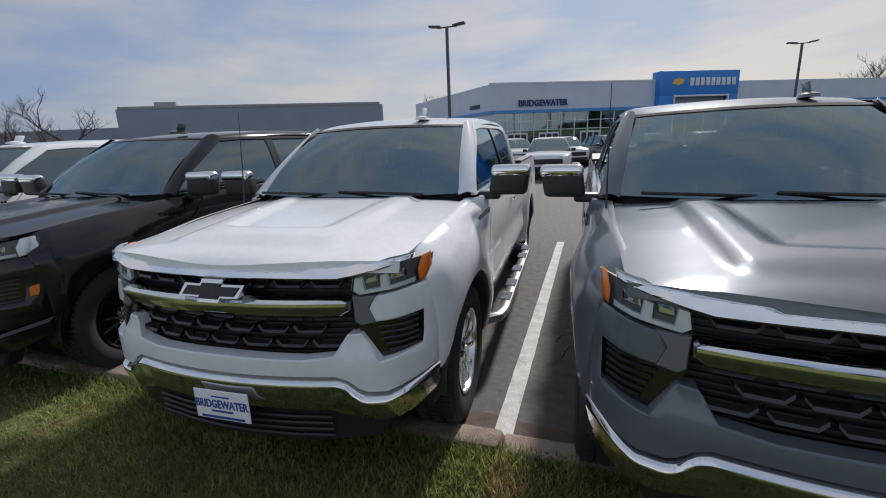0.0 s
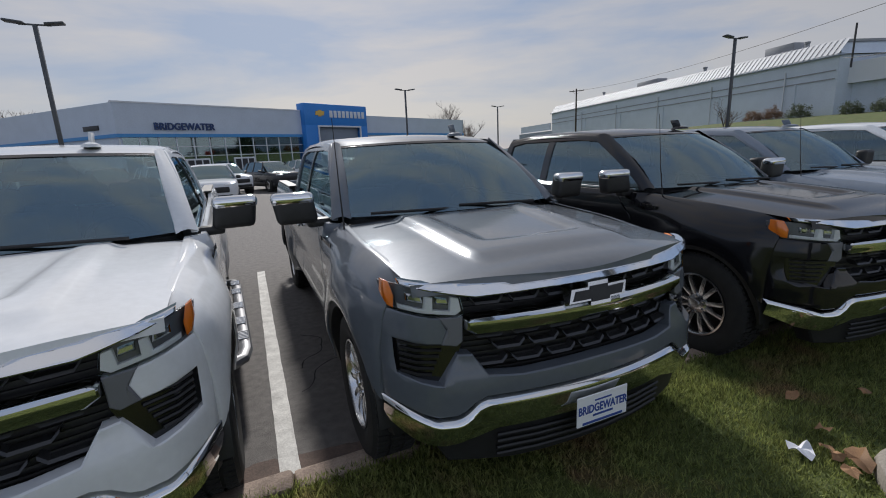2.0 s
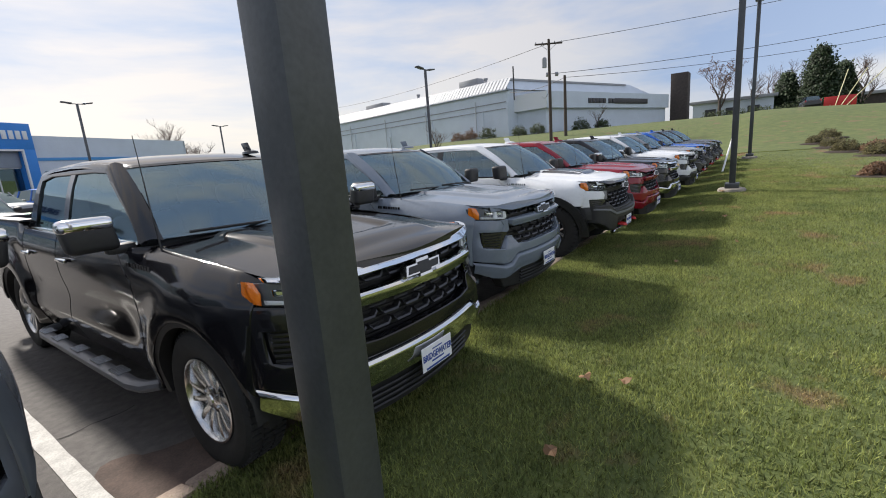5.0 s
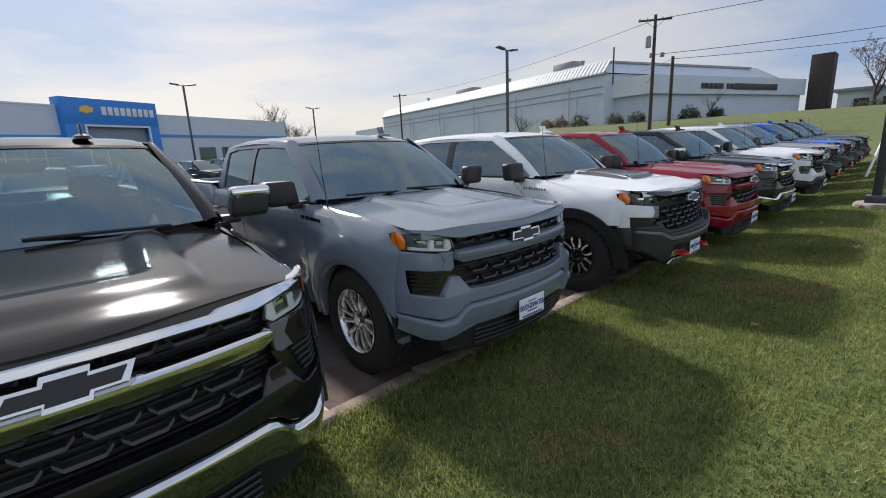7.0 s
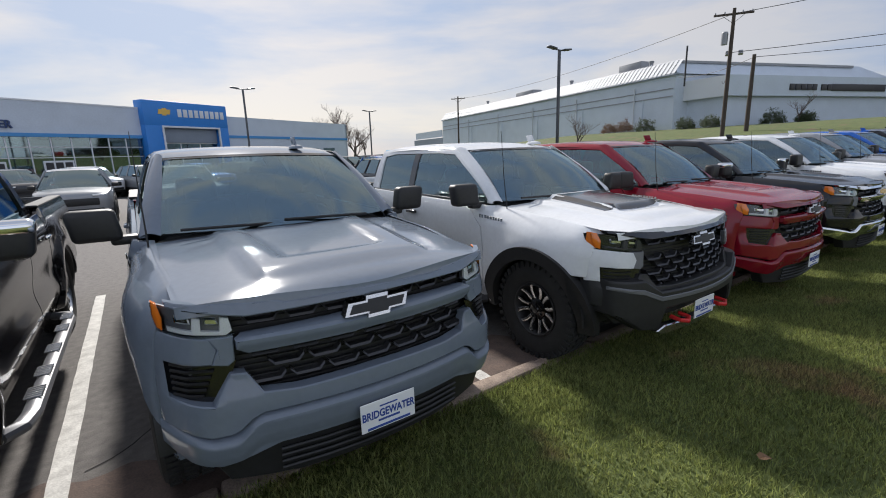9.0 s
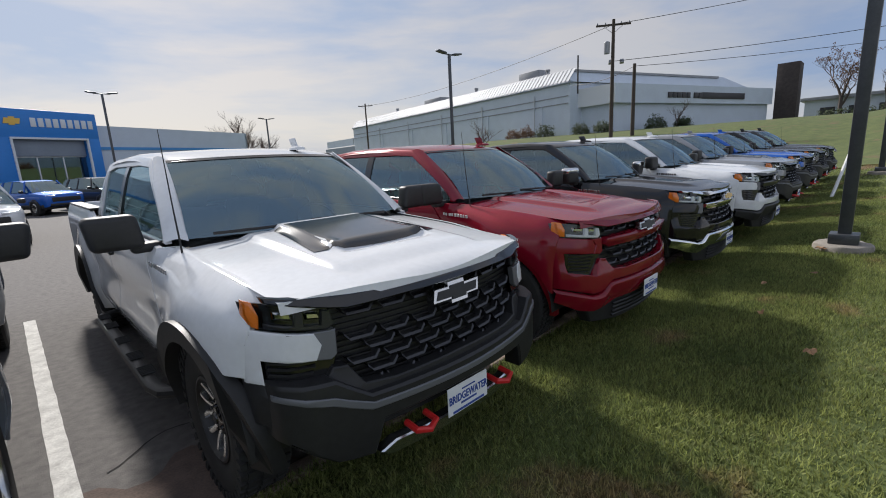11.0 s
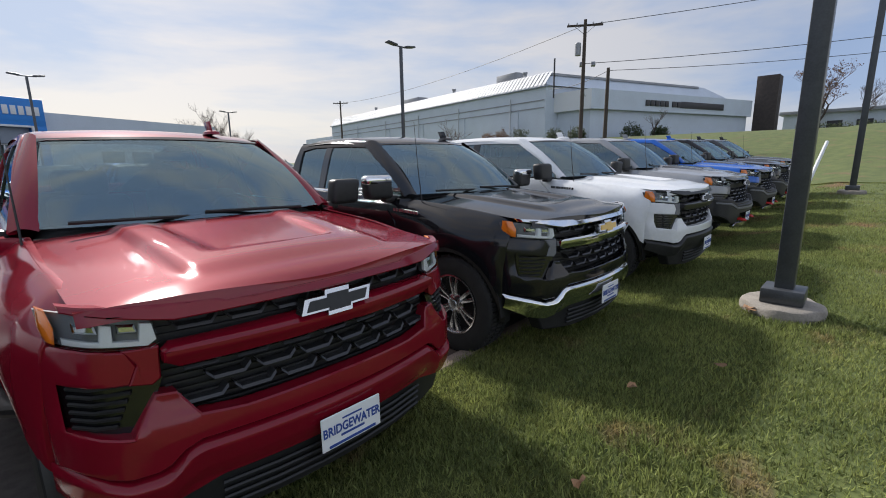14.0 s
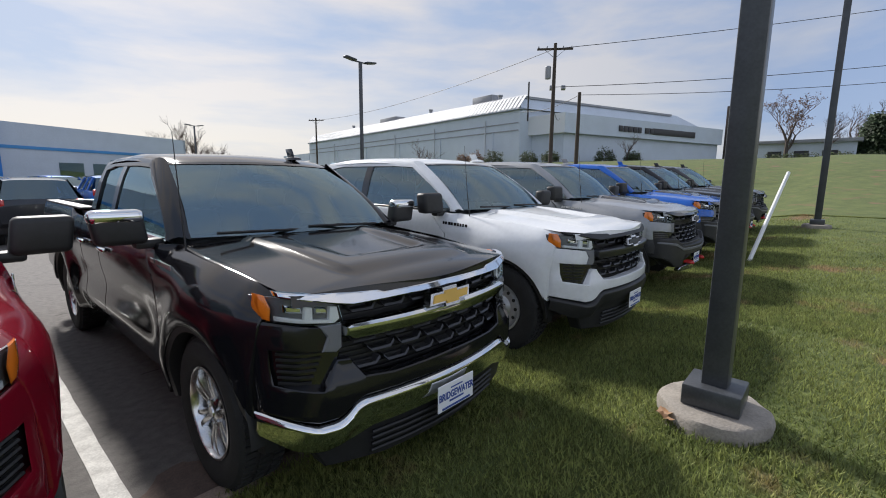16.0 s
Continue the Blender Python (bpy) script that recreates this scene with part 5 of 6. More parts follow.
    vent = part("roof_vent", lathe([(0.4, 10.8), (0.4, 11.9), (0.0001, 12.0)], 12, "z", at=(0, 0, 0)), ROOFMAT, thing)
    vent.matrix_basis = pose(*P(6.0, 15.0), 0, 0, 0, fdeg)
    flue = part("flue", tube([(0, 0, 8.0), (0, 0, 12.0)], 0.09, 8), WOODDARK, thing)
    flue.matrix_basis = pose(*P(-1.2, -0.1), 0)
    # lower shed at the far end
    wall_run("far_shed", P(63.2, 0.4), P(84, 0.4), 5.6, 0.3, GREYWALL, thing, 0.0, inward=-1)
    wall_run("far_parapet", P(66, 0.9), P(84, 0.9), 1.6, 0.3, WHITEWALL, thing, 5.9, inward=-1)
    return thing


long_hall()
chim = tagged(new("brick_pier"), "dark brick pier beside the showroom", "pier")
chim.matrix_basis = pose(84.4, 8.7, 3.2)
part("shaft", box((2.8, 2.4, 8.5), (0, 0, 4.25), 0.03), STONE, chim)


# ---- other cars in the lot ----
def crossover(paint, x, y, yaw, label, length=4.6):
    """A crossover seen at a distance > body, glass, lamps, wheels."""
    thing = new("parked_car")
    thing.matrix_basis = pose(x, y, lot_rise(min(x, 31)), 0, 0, yaw)
    tagged(thing, label, "car", "cars in the lot")
    mat = PAINT[paint]
    k = length / 4.6

    def shell():
        prof = ((0.0, 0.50, 0.84, 0.56), (0.03, 0.44, 0.93, 0.68), (0.10, 0.40, 0.985, 0.77), (0.24, 0.38, 1.02, 0.84), (0.5, 0.38, 1.05, 0.89), (1.05, 0.38, 1.10, 0.91), (1.45, 0.38, 1.11, 0.915), (3.9, 0.40, 1.14, 0.91), (4.45, 0.45, 1.12, 0.86), (4.58, 0.55, 1.0, 0.78))
        bm = bmesh.new()
        rows = []
        for py, zb, zt, w in prof:
            ring = []
            for a in range(21):
                u = a / 20
                s = 2 * u - 1
                ring.append(Vector((s * w * 0.96, py * k, zt - 0.06 * abs(s) ** 3)))
            side = [Vector((w, py * k, zt - 0.14)), Vector((w * 1.01, py * k, (zb + zt) / 2)), Vector((w * 0.96, py * k, zb)), Vector((-w * 0.96, py * k, zb)), Vector((-w * 1.01, py * k, (zb + zt) / 2)), Vector((-w, py * k, zt - 0.14))]
            rows.append([bm.verts.new(v) for v in ring + side])
        for p, q in zip(rows, rows[1:]):
            for i in range(len(p)):
                bm.faces.new((p[i], p[(i + 1) % len(p)], q[(i + 1) % len(p)], q[i]))
        bm.faces.new(rows[0]), bm.faces.new(list(reversed(rows[-1])))
        return bm

    def tub(prof, wid):
        def make():
            bm = bmesh.new()
            n = 12
            rows = [[bm.verts.new(((2 * i / n - 1) * w, py * k, z - 0.03 * (2 * i / n - 1) ** 4)) for i in range(n + 1)] for py, z, w in prof]
            for p, q in zip(rows, rows[1:]):
                for i in range(n):
                    bm.faces.new((p[i], p[i + 1], q[i + 1], q[i]))
            return bm
        return make

    body = part("body", shared(("car_body", length), mat, shell), mat, thing)
    part("roof", shared(("car_roof", length), mat, tub(((1.98, 1.575, 0.62), (2.3, 1.63, 0.64), (3.2, 1.64, 0.63), (4.0, 1.58, 0.60)), 1)), mat, thing)
    part("windscreen", shared(("car_screen", length), TINTED, tub(((1.02, 1.09, 0.80), (1.5, 1.36, 0.71), (2.0, 1.58, 0.62)), 1)), TINTED, thing)
    part("rear_window", shared(("car_rear", length), TINTED, tub(((4.0, 1.58, 0.60), (4.42, 1.12, 0.74)), 1)), TINTED, thing)
    for s in (-1, 1):
        def glass():
            bm = bmesh.new()
            lo = [bm.verts.new((s * 0.86, py * k, 1.08)) for py in (1.2, 2.6, 4.4)]
            hi = [bm.verts.new((s * 0.62, py * k, z)) for py, z in ((1.98, 1.55), (2.8, 1.61), (4.0, 1.57))]
            for i in range(2):
                bm.faces.new((lo[i], lo[i + 1], hi[i + 1], hi[i]))
            return bm
        part("side_window", shared(("car_side", length, s), TINTED, glass), TINTED, thing)
        for py in (1.55, 2.75, 3.75):
            part("pillar", shared(("car_pillar", length, s, py), mat, lambda: tube([(s * 0.872, py * k, 1.06), (s * 0.63, (py * 0.85 + 0.5) * k, 1.58)], 0.035, 6)), mat, thing)
        part("headlamp", shared(("car_lamp", s), LAMPWHITE, lambda: box((0.36, 0.05, 0.05), (s * 0.60, 0.055, 0.90), 0.015, 2, None, Matrix.Rotation(s * 0.45, 4, "Z"))), LAMPWHITE, thing)
        part("tail_lamp", shared(("car_tail", s, length), REDLENS, lambda: box((0.16, 0.12, 0.24), (s * 0.74, 4.50 * k, 1.0), 0.03, 2)), REDLENS, thing)
        part("mirror", shared(("car_mirror", s), PLASTIC, lambda: box((0.18, 0.12, 0.13), (s * 0.98, 1.55, 1.12), 0.04, 2)), PLASTIC, thing)
        part("sill_cladding", shared(("car_sill", length, s), PLASTIC, lambda: box((0.05, 3.4 * k, 0.16), (s * 0.895, 2.3 * k, 0.42), 0.02, 2)), PLASTIC, thing)
        for py in (0.88, 3.65):
            part("arch_cladding", shared(("car_arch", length, s, py), PLASTIC, lambda: lathe([(0.355, s * 0.70), (0.41, s * 0.70), (0.43, s * 0.905), (0.36, s * 0.925)], 28, "x", closed=True, at=(0, py * k, 0.36))), PLASTIC, thing)
            w = new("wheel")
            w.parent = thing
            w.matrix_basis = pose(s * 0.83, py * k, 0.35, 0, 0, 0 if s > 0 else 180)
            part("tyre", shared("car_tyre", RUBBER, lambda: lathe([(0.22, 0.09), (0.30, 0.11), (0.345, 0.09), (0.345, -0.09), (0.30, -0.11), (0.22, -0.09)], 28, "x", closed=True)), RUBBER, w)
            part("rim", shared("car_rim", ALLOY, lambda: lathe([(0.225, 0.085), (0.20, 0.10), (0.08, 0.075), (0.05, 0.09), (0.0001, 0.09)], 20, "x")), ALLOY, w)
    part("grille", shared("car_grille", PLASTIC, lambda: box((1.16, 0.06, 0.20), (0, 0.0, 0.72), 0.03, 2)), PLASTIC, thing)
    part("lower_grille", shared("car_lower_grille", PLASTIC, lambda: box((1.34, 0.14, 0.13), (0, 0.05, 0.48), 0.04, 2)), PLASTIC, thing)
    part("underbody", shared(("car_under", length), PLASTIC, lambda: box((1.72, 4.1 * k, 0.24), (0, 2.3 * k, 0.40), 0.06, 2)), PLASTIC, thing)
    return thing


ang = 22.3
for i, (p, s) in enumerate((("white", -3.0), ("maroon", -0.3), ("white", 2.4), ("white", 5.1), ("charcoal", 7.8), ("white", 10.5), ("silver", 13.2), ("blue", 16.0), ("charcoal", 18.7), ("black", 21.4), ("blue", 24.1), ("black", 26.8), ("maroon", 29.5), ("charcoal", 32.3), ("black", 35))):
    x, y = -5.3 + s * 0.96, 21.3 + s * 0.24 + (2.2 if i % 4 == 1 else 0)
    names = {"white": "white crossover with dark windows", "maroon": "dark maroon crossover", "charcoal": "charcoal grey crossover", "silver": "silver crossover", "blue": "bright blue crossover", "black": "black crossover"}
    crossover(p, x, y, ang + (i % 3) - 1, names[p] + " parked in front of the showroom")

for p, x, y, r, what in (("white", 7.4, 13.0, 4, "white crossover parked behind the row"), ("black", 11.3, 12.8, 182, "black crossover seen from behind"), ("charcoal", 14.3, 12.2, 180, "charcoal crossover seen from behind"),
                         ("blue", 17.4, 18.4, 178, "bright blue crossover seen from behind"), ("white", -1.2, 15.5, 3, "white crossover beyond the front row"), ("silver", 4.4, 13.4, 1, "silver crossover beyond the front row"), ("blue", 20.3, 19.0, 181, "blue crossover beyond the front row")):
    crossover(p, x, y + (4.6 if r > 90 else 0), r, what)

# ---- poles, wires ----
WOOD = material("weathered_pole_wood", (0.085, 0.065, 0.052), 0.9, 0, scale=5, bump=0.4, second=(0.045, 0.036, 0.03))
WIRE = material("black_cable", (0.02, 0.02, 0.022), 0.6)
GREYMETAL = material("grey_transformer", (0.30, 0.31, 0.33), 0.5, 0.3, 0.1, 6)


def utility_pole(x, y, top, gear=True):
    z = hill(x, y) if x > 33 else 0.0
    thing = new("utility_pole")
    thing.matrix_basis = pose(x, y, z, 0, 0, 125)
    tagged(thing, "weathered wooden utility pole with crossarm and transformer" if gear else "weathered wooden utility pole with a crossarm", "utility pole", "utility poles")
    h = top - z
    part("post", tube([(0, 0, -0.3), (0, 0, h * 0.5), (0, 0, h)], [0.15, 0.135, 0.11], 12), WOOD, thing)
    arm = part("crossarm", box((2.44, 0.12, 0.13), (0, -0.1, h - 0.35), 0.01), WOOD, thing)
    for s in (-1.12, -0.55, 0.55, 1.12):
        part("insulator", lathe([(0.03, h - 0.29), (0.05, h - 0.22), (0.03, h - 0.15), (0.0001, h - 0.13)], 10, "z", at=(s, -0.1, 0)), GREYMETAL, arm)
    for s in (-1, 1):
        part("brace", tube([(s * 0.7, -0.1, h - 0.4), (0, -0.12, h - 0.95)], 0.018, 6), GREYMETAL, thing)
    if gear:
        part("transformer", lathe([(0.0001, h - 2.35), (0.20, h - 2.33), (0.21, h - 2.25), (0.21, h - 1.55), (0.16, h - 1.48), (0.0001, h - 1.45)], 18, "z", at=(0.42, -0.1, 0)), GREYMETAL, thing, "grey cylindrical transformer")
        for s in (-1, 1):
            part("floodlight", box((0.30, 0.22, 0.30), (s * 0.40 - 0.3, -0.3, h - 2.9), 0.03, 2, None, Matrix.Rotation(0.5, 4, "X")), GREYMETAL, thing)
    return thing


utility_pole(42.0, 13.45, 11.1)
utility_pole(53.0, 60.5, 11.2, False)
stub = new("service_pole")
stub.matrix_basis = pose(47.35, 14.0, hill(47.35, 14.0))
tagged(stub, "plain weathered wooden service pole", "utility pole")
part("post", tube([(0, 0, -0.3), (0, 0, 8.7 - hill(47.35, 14.0))], [0.17, 0.13], 12), WOOD, stub)


def cable(a, b, sag, n=16):
    a, b = Vector(a), Vector(b)
    pts = [a.lerp(b, k / n) - Vector((0, 0, sag * 4 * (k / n) * (1 - k / n))) for k in range(n + 1)]
    tagged(part("overhead_cable", tube(pts, 0.022, 5), WIRE), "black overhead cable strung between poles", "cable", "overhead cables")


cable((42.0, 13.45, 10.75), (75.0, -26.0, 18.0), 0.6)
cable((42.0, 13.45, 8.2), (73.0, -26.0, 13.2), 0.9)
cable((47.35, 14.0, 8.5), (76.0, -24.0, 12.0), 0.9)
cable((42.0, 13.45, 10.75), (53.0, 60.5, 10.85), 0.9)
cable((42.0, 13.45, 7.0), (55.4, 19.8, 8.0), 0.5)
cable((47.35, 14.0, 8.5), (55.0, 24.0, 9.0), 0.4)

# ---- plants ----
BARK = material("grey_brown_bark", (0.10, 0.08, 0.068), 0.95, 0, scale=6, bump=0.5, second=(0.055, 0.045, 0.04))
TWIG = material("bare_twigs", (0.13, 0.095, 0.08), 0.9, 0, 0.2, 5)
NEEDLE = leafy("evergreen_needles", (0.045, 0.070, 0.030), (0.020, 0.036, 0.016), 1.0, 0.2)
SHRUB = leafy("dark_shrub_leaves", (0.060, 0.085, 0.026), (0.026, 0.042, 0.014), 3.0, 0.25)
RUSSET = leafy("russet_shrub_leaves", (0.20, 0.105, 0.055), (0.10, 0.06, 0.035), 3.0, 0.3)
OLIVE = leafy("olive_shrub_leaves", (0.15, 0.13, 0.05), (0.075, 0.07, 0.028), 3.0, 0.3)
MULCH = material("dark_bark_mulch", (0.05, 0.034, 0.026), 0.95, 0, scale=8, bump=0.6, second=(0.025, 0.018, 0.015))


def bare_tree(x, y, z, height, seed, label="bare deciduous tree with a spreading crown of twigs", leaves=None):
    rnd = random.Random(seed)
    thing = new("bare_tree")
    thing.matrix_basis = pose(x, y, z, 0, 0, rnd.uniform(0, 360))
    tagged(thing, label, "tree", "trees behind the lots")
    trunk, twigs = bmesh.new(), bmesh.new()
    tips = []

    def grow(p, d, ln, r, depth):
        pts = [p]
        for _ in range(3):
            d = (d + Vector((rnd.uniform(-1, 1), rnd.uniform(-1, 1), rnd.uniform(-0.2, 0.7))) * 0.16).normalized()
            pts.append(pts[-1] + d * ln / 3)
        tube(pts, [r, r * 0.85, r * 0.72, r * 0.6], 6 if depth < 2 else 3, trunk if depth < 2 else twigs, False)
        if depth >= 5:
            tips.append(pts[-1])
            return
        for k in range(rnd.choice((3, 3, 4)) if depth < 4 else 3):
            q = pts[rnd.choice((1, 2, 3, 3))]
            side = Vector((rnd.uniform(-1, 1), rnd.uniform(-1, 1), rnd.uniform(-0.1, 0.8))).normalized()
            grow(q, (d * 0.75 + side * 0.85).normalized(), ln * rnd.uniform(0.58, 0.78), r * 0.52, depth + 1)
    grow(Vector((0, 0, -0.1)), Vector((0, 0, 1)), height * 0.32, height * 0.027, 0)
    part("trunk", trunk, BARK, thing)
    part("twig_crown", twigs, TWIG, thing)["kind"] = "stuff"
    if leaves:
        part("leaves", leaf_cloud([(t, 0.35) for t in tips[::3]], 7, 0.12, rnd, leaves), leaves, thing)["kind"] = "stuff"
    return thing


def leaf_cloud(centres, per, size, rnd, mat):
    """Many small crossed leaves scattered about centres (place, spread)."""
    vs, fs = [], []
    for c, spread in centres:
        for _ in range(per):
            o = Vector((rnd.gauss(0, 1), rnd.gauss(0, 1), rnd.gauss(0, 1))) * spread * 0.5 + Vector(c)
            a = Vector((rnd.uniform(-1, 1), rnd.uniform(-1, 1), rnd.uniform(-1, 1))).normalized() * size * rnd.uniform(0.6, 1.2)
            b = a.orthogonal().normalized() * size * 0.5
            i = len(vs)
            vs += [o - a, o + b, o + a, o - b]
            fs.append((i, i + 1, i + 2, i + 3))
    me = bpy.data.meshes.new("leaves")
    me.from_pydata(vs, [], fs)
    me.materials.append(mat)
    return me


def shrub(x, y, size, mat, seed, label, squat=0.85, leaf=0.05, mulch=False):
    rnd = random.Random(seed)
    thing = new("shrub")
    thing.matrix_basis = pose(x, y, hill(x, y) - 0.02)
    tagged(thing, label, "shrub", "shrubs on the lawn")
    centres = []
    for _ in range(150):
        d = Vector((rnd.gauss(0, 1), rnd.gauss(0, 1), abs(rnd.gauss(0, 0.9)))).normalized()
        r = size * rnd.uniform(0.55, 1.0) * (0.85 + 0.3 * noise.noise(d * 2.2 + Vector((seed, 0, 0))))
        centres.append((Vector((d.x * r, d.y * r, 0.08 + d.z * r * squat)), 0.16 * size))
    part("foliage", leaf_cloud(centres, 16, leaf * (0.6 + size * 0.5), rnd, mat), mat, thing)
    for k in range(6):
        a = k * 1.05
        part("stem", tube([(0.05 * math.cos(a), 0.05 * math.sin(a), -0.05), (0.45 * size * math.cos(a), 0.45 * size * math.sin(a), 0.55 * size * squat)], [0.02, 0.008], 5), BARK, thing)
    if mulch:
        bm = lathe([(size * 1.5, -0.04), (size * 1.35, 0.03), (size * 0.6, 0.06), (0.0001, 0.07)], 24, "z")
        for v in bm.verts:
            v.co += Vector(noise.noise_vector(v.co * 2.5)) * 0.05 * size
        part("mulch", bm, MULCH, thing, "dark bark mulch ring")
    return thing


# shrubs against the hall
f, c = Vector((0.944, -0.329)), Vector((55.4, 24.5))
u = Vector((0.195, 0.981))
for k, (a, b, s, m) in enumerate(((4.6, -2.0, 1.25, RUSSET), (6.8, -2.2, 1.2, RUSSET), (1.4, -2.2, 1.3, SHRUB), (-3.0, -1.5, 1.15, SHRUB), (-5.0, -0.6, 1.15, SHRUB), (-6.8, 5.0, 1.3, SHRUB), (-6.8, 9.4, 1.2, SHRUB))):
    q = c + u * a + f * b
    shrub(q.x, q.y, s, m, k, "clipped round evergreen shrub" if m is SHRUB else "russet winter shrub by the wall", 1.15, 0.06)
q = c + u * -6.6 + f * 8.6
bare_tree(q.x, q.y, hill(q.x, q.y), 3.6, 31, "small bare shrub-like tree by the wall")
# shrub bed on the right
for k, (x, y, s, m) in enumerate(((33.0, -4.7, 0.5, OLIVE), (31.0, -5.2, 0.6, OLIVE), (29.0, -5.5, 0.6, OLIVE), (28.3, -6.4, 0.6, RUSSET), (26.5, -6.2, 0.6, OLIVE), (25.6, -7.0, 0.65, RUSSET), (18.6, -5.0, 0.42, RUSSET), (23.3, -6.6, 0.6, OLIVE), (35.0, -5.4, 0.6, OLIVE))):
    shrub(x, y, s, m, 60 + k, "low winter shrub in a bark mulch bed", 0.8, 0.045, True)


def hedge(a, b, h, mat, seed):
    rnd = random.Random(seed)
    a, b = Vector(a), Vector(b)
    thing = new("hedge")
    thing.matrix_basis = pose(a.x, a.y, hill(a.x, a.y))
    tagged(thing, "long clipped dark evergreen hedge on the rise", "hedge")
    n = int((b - a).length / 0.16)
    cs = []
    for k in range(n):
        p = a.lerp(b, k / n) - a
        for _ in range(5):
            cs.append((Vector((p.x + rnd.uniform(-0.4, 0.4), p.y + rnd.uniform(-0.4, 0.4), rnd.uniform(0.05, h))), 0.25))
    part("foliage", leaf_cloud(cs, 7, 0.12, rnd, mat), mat, thing)["kind"] = "stuff"


hedge((86.0, 5.6, 0), (88.5, -8.1, 0), 1.3, SHRUB, 8)


def spruce(x, y, z, h, seed):
    rnd = random.Random(seed)
    thing = new("evergreen_tree")
    thing.matrix_basis = pose(x, y, z)
    tagged(thing, "tall dark evergreen tree on the crest", "tree", "trees behind the lots")
    part("trunk", tube([(0, 0, -0.2), (0, 0, h * 0.95)], [h * 0.03, 0.03], 8), BARK, thing)
    cs = []
    for _ in range(420):
        t = rnd.random() ** 0.8
        r = h * 0.34 * (1 - t) ** 0.75 * rnd.uniform(0.45, 1.0)
        a = rnd.uniform(0, 6.283)
        cs.append((Vector((r * math.cos(a), r * math.sin(a), h * (0.10 + 0.88 * t) - r * 0.15)), 0.10 * h))
    part("crown", leaf_cloud(cs, 26, 0.26, rnd, NEEDLE), NEEDLE, thing)["kind"] = "stuff"


spruce(93.5, -8.9, 3.6, 9.5, 1)
spruce(95.4, -5.1, 3.6, 6.8, 2)
spruce(98.5, -12.1, 3.6, 7.5, 5)
for k, (x, y, z, h) in enumerate(((91.0, 3.6, 3.5, 11.9), (89.8, -0.6, 3.5, 9.4), (103.5, -3.4, 3.5, 11.2), (101.0, -14.9, 3.5, 11.2), (97.2, -6.9, 3.5, 11.9), (-43.9, 25.1, 0.0, 9.0), (-52.4, 26.4, 0.0, 8.0),
                                   (34.8, 108.1, 0.0, 13.8), (40.4, 110.6, 0.0, 11.2), (51.0, 105.6, 0.0, 15.6), (56.0, 110.6, 0.0, 12.5), (61.0, 115.6, 0.0, 11.2), (-35.2, 100.6, 0.0, 15.0), (-30.2, 103.1, 0.0, 13.8), (29.8, 115.6, 0.0, 11.2), (37.2, 88.1, 0.0, 13.1), (42.2, 91.8, 0.0, 14.4), (46.0, 89.3, 0.0, 11.9), (13.5, 103.1, 0.0, 12.5), (68.5, 75.6, 2.4, 7.5), (42.8, 27.5, 1.2, 4.9))):
    bare_tree(x, y, z, h, 100 + k, leaves=RUSSET if k in (0,) else None)

# ---- far buildings, road sign, small things ----
far = tagged(new("far_white_building"), "low white roadside building with dark windows", "building")
part("wall", box((8, 11.2, 3.5), (96.0, 2.1, 5.4)), WHITEWALL, far)
part("roof", box((9, 12.2, 0.45), (96.0, 2.1, 7.37), 0.02), ROOFMAT, far)
for y in (5.1, 2.1, -0.9):
    part("window", box((0.06, 1.6, 1.4), (91.96, y, 5.4)), DARKSIGN, far)
far2 = tagged(new("far_low_building"), "long low brown roadside building", "building")
part("wall", box((8, 32, 3.0), (113.0, -19.4, 5.2)), STONE, far2)
part("roof", box((9, 33, 0.5), (113.0, -19.4, 6.95), 0.02), ROOFMAT, far2)
sgn = tagged(new("roadside_sign"), "small red roadside sign on two posts", "sign")
REDSIGN = material("red_sign", (0.55, 0.03, 0.03), 0.5)
part("panel", box((0.08, 3.0, 1.2), (76.0, -9.8, hill(76, -9.8) + 0.9), 0.01), REDSIGN, sgn)
for dy in (-0.9, 0.9):
    part("post", box((0.08, 0.08, 0.7), (76.0, -9.8 + dy, hill(76, -9.8) + 0.25)), MULLION, sgn)
crossover("charcoal", 81.0, -6.9, 95, "dark car on the road above the lawn").location.z = hill(81, -6.9)
crossover("white", 78.5, -15.0, 95, "white car on the road above the lawn").location.z = hill(78.5, -15.0)

YELLOW = material("pale_yellow_guy_guard", (0.62, 0.58, 0.32), 0.5)
GUARD = material("pale_plastic_guard", (0.66, 0.67, 0.66), 0.5)


def guy_guard(a, b, mat, label):
    thing = tagged(new("guy_wire_guard"), label, "cable guard")
    part("sleeve", tube([a, b], 0.035, 8), mat, thing)


guy_guard((22.0, -1.23, hill(22.0, -1.23) - 0.03), (24.3, -1.47, 1.88), GUARD, "pale slanted guy wire guard standing in the lawn")
for k in range(3):
    x0, y0 = 57.0 + k, -7.6 - k * 0.5
    guy_guard((x0, y0, hill(x0, y0) - 0.03), (x0 + 4.4, y0 - 1.1 - 1.0 * k, hill(x0, y0) + 3.4), YELLOW, "pale yellow slanted guy wire guard on the lawn")

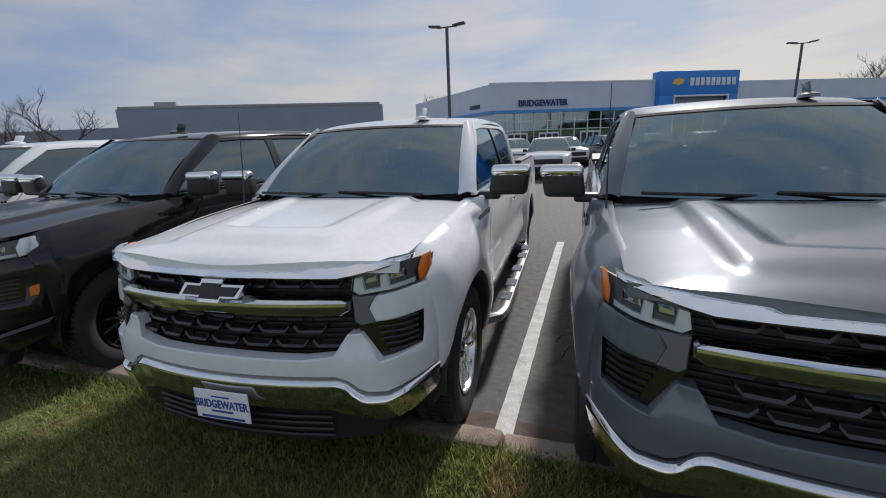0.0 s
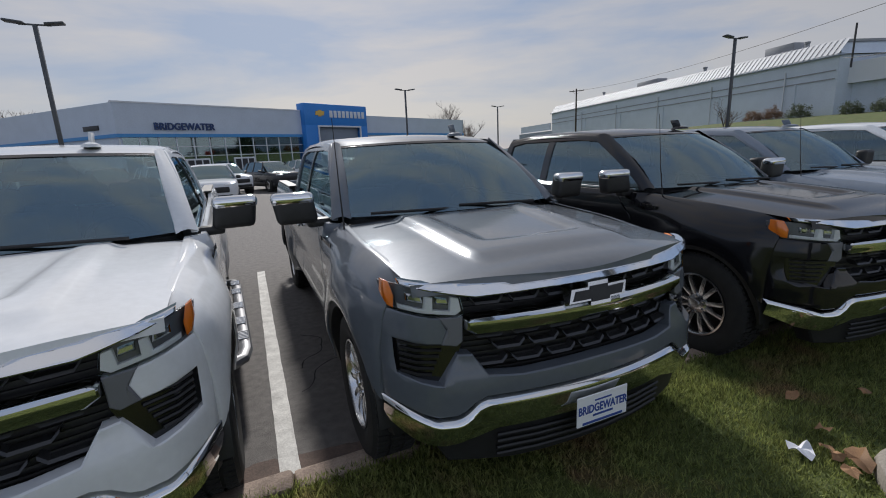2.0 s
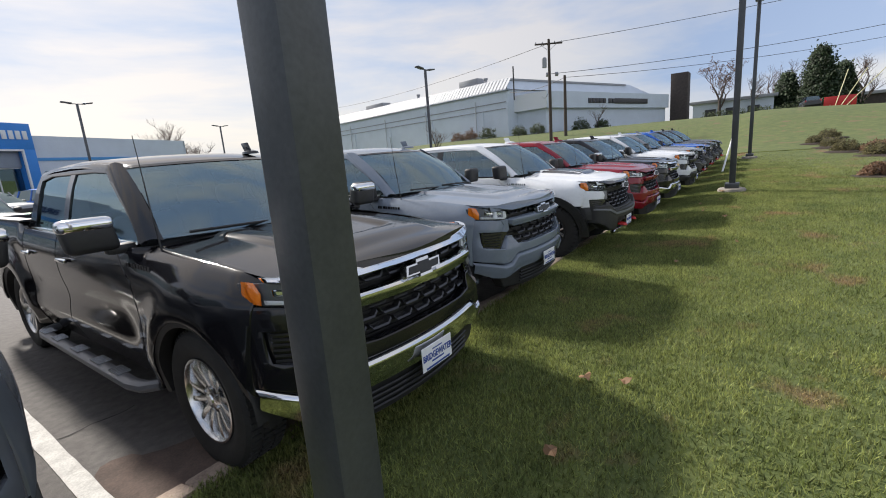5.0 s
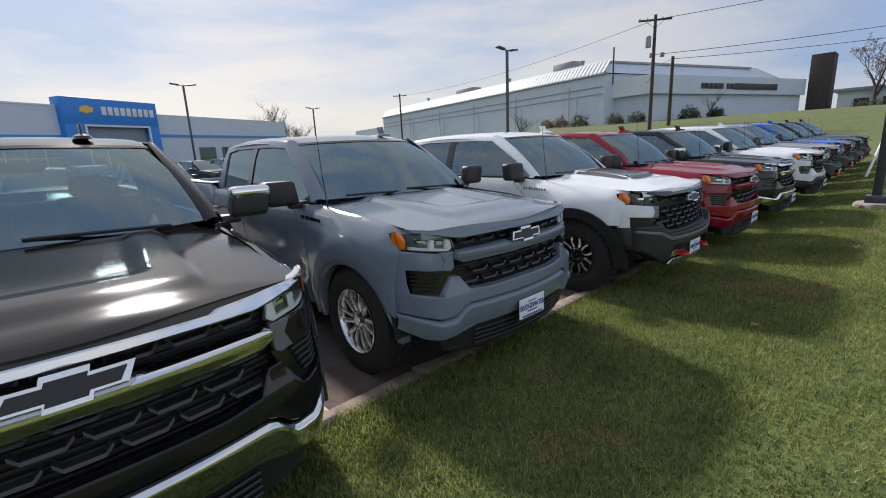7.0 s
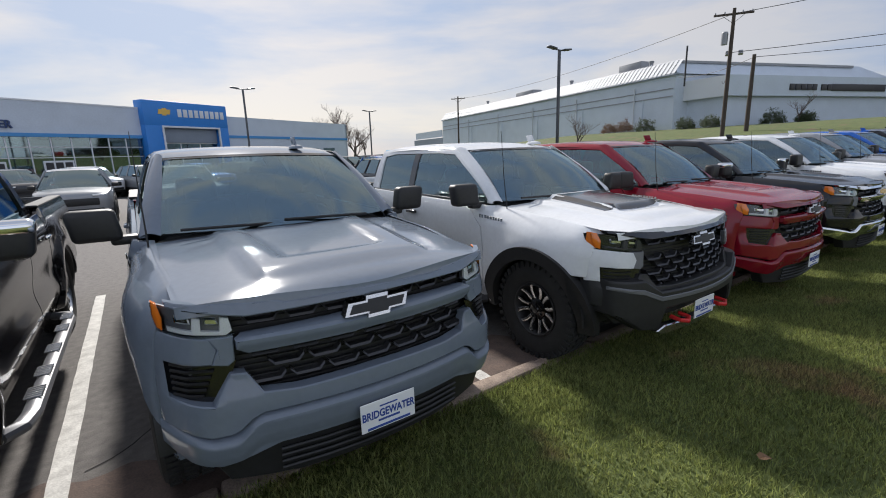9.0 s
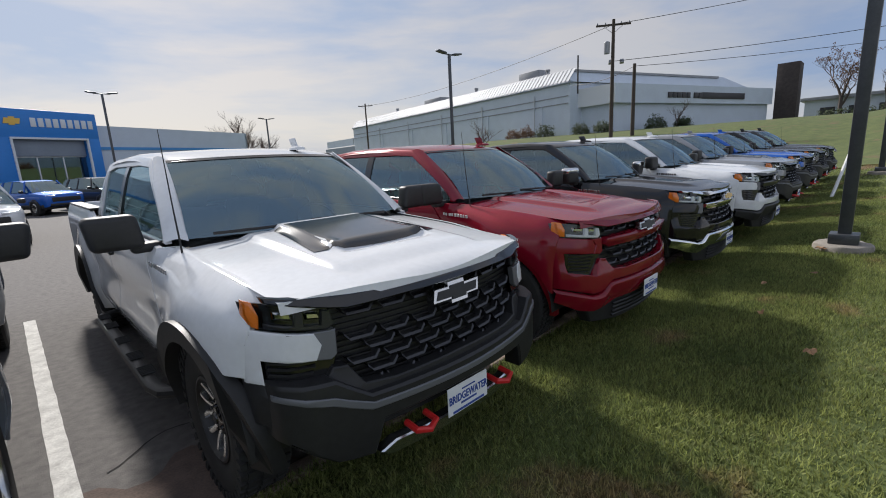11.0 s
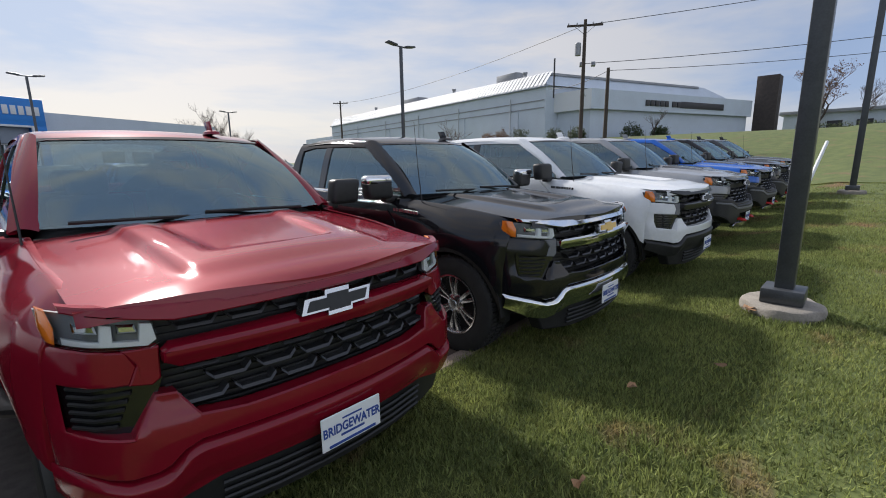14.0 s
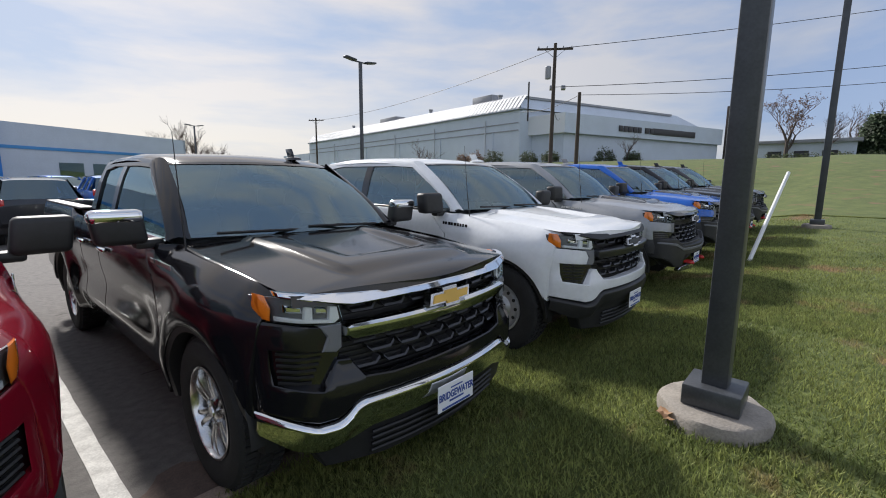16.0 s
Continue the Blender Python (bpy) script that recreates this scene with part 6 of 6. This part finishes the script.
# fallen leaves and litter
DEADLEAF = leafy("dry_brown_leaf", (0.34, 0.20, 0.10), (0.20, 0.11, 0.06), 20, 0.2)
PAPER = material("crumpled_white_paper", (0.75, 0.76, 0.80), 0.7, 0, 0.05, 30, 0.2)


def crumple(name, x, y, size, mat, seed, label, cat, group=""):
    rnd = random.Random(seed)
    n = 9
    bm = bmesh.new()
    c = bm.verts.new((0, 0, 0.012))
    ring = [bm.verts.new((math.cos(6.283 * k / n) * size * rnd.uniform(0.5, 1.1), math.sin(6.283 * k / n) * size * rnd.uniform(0.45, 1.0), rnd.uniform(-0.25, 0.5) * size)) for k in range(n)]
    for k in range(n):
        bm.faces.new((c, ring[k], ring[(k + 1) % n]))
    bmesh.ops.subdivide_edges(bm, edges=bm.edges[:], cuts=1)
    for v in bm.verts:
        v.co.z += noise.noise(v.co * 40 + Vector((seed, 0, 0))) * size * 0.18
    ob = tagged(part(name, bm, mat), label, cat, group)
    ob.matrix_basis = pose(x, y, hill(x, y) + 0.045, rnd.uniform(-15, 15), rnd.uniform(-15, 15), rnd.uniform(0, 360))


crumple("paper_scrap", 2.45, -1.09, 0.075, PAPER, 1, "crumpled white paper scrap on the grass", "litter")
leaf_spots = [(2.60, -1.27, 0.085), (2.55, -1.20, 0.05), (2.58, -1.14, 0.045), (2.48, -1.29, 0.05), (2.98, -0.76, 0.06), (2.74, -1.05, 0.05), (4.92, -1.50, 0.06), (4.97, -1.76, 0.05), (4.07, -1.60, 0.05), (3.4, -0.95, 0.045),
              (15.50, -1.62, 0.06), (15.52, -1.72, 0.05), (15.56, -1.80, 0.05), (15.45, -1.66, 0.05), (11.9, -1.91, 0.05), (13.6, -1.35, 0.04), (12.6, -1.5, 0.04), (8.4, -1.6, 0.04), (9.8, -2.2, 0.04), (14.2, -1.7, 0.045)]
for k, (x, y, s) in enumerate(leaf_spots):
    crumple("fallen_leaf", x, y, s, DEADLEAF, 10 + k, "curled dry brown leaf on the grass", "leaf", "fallen leaves")
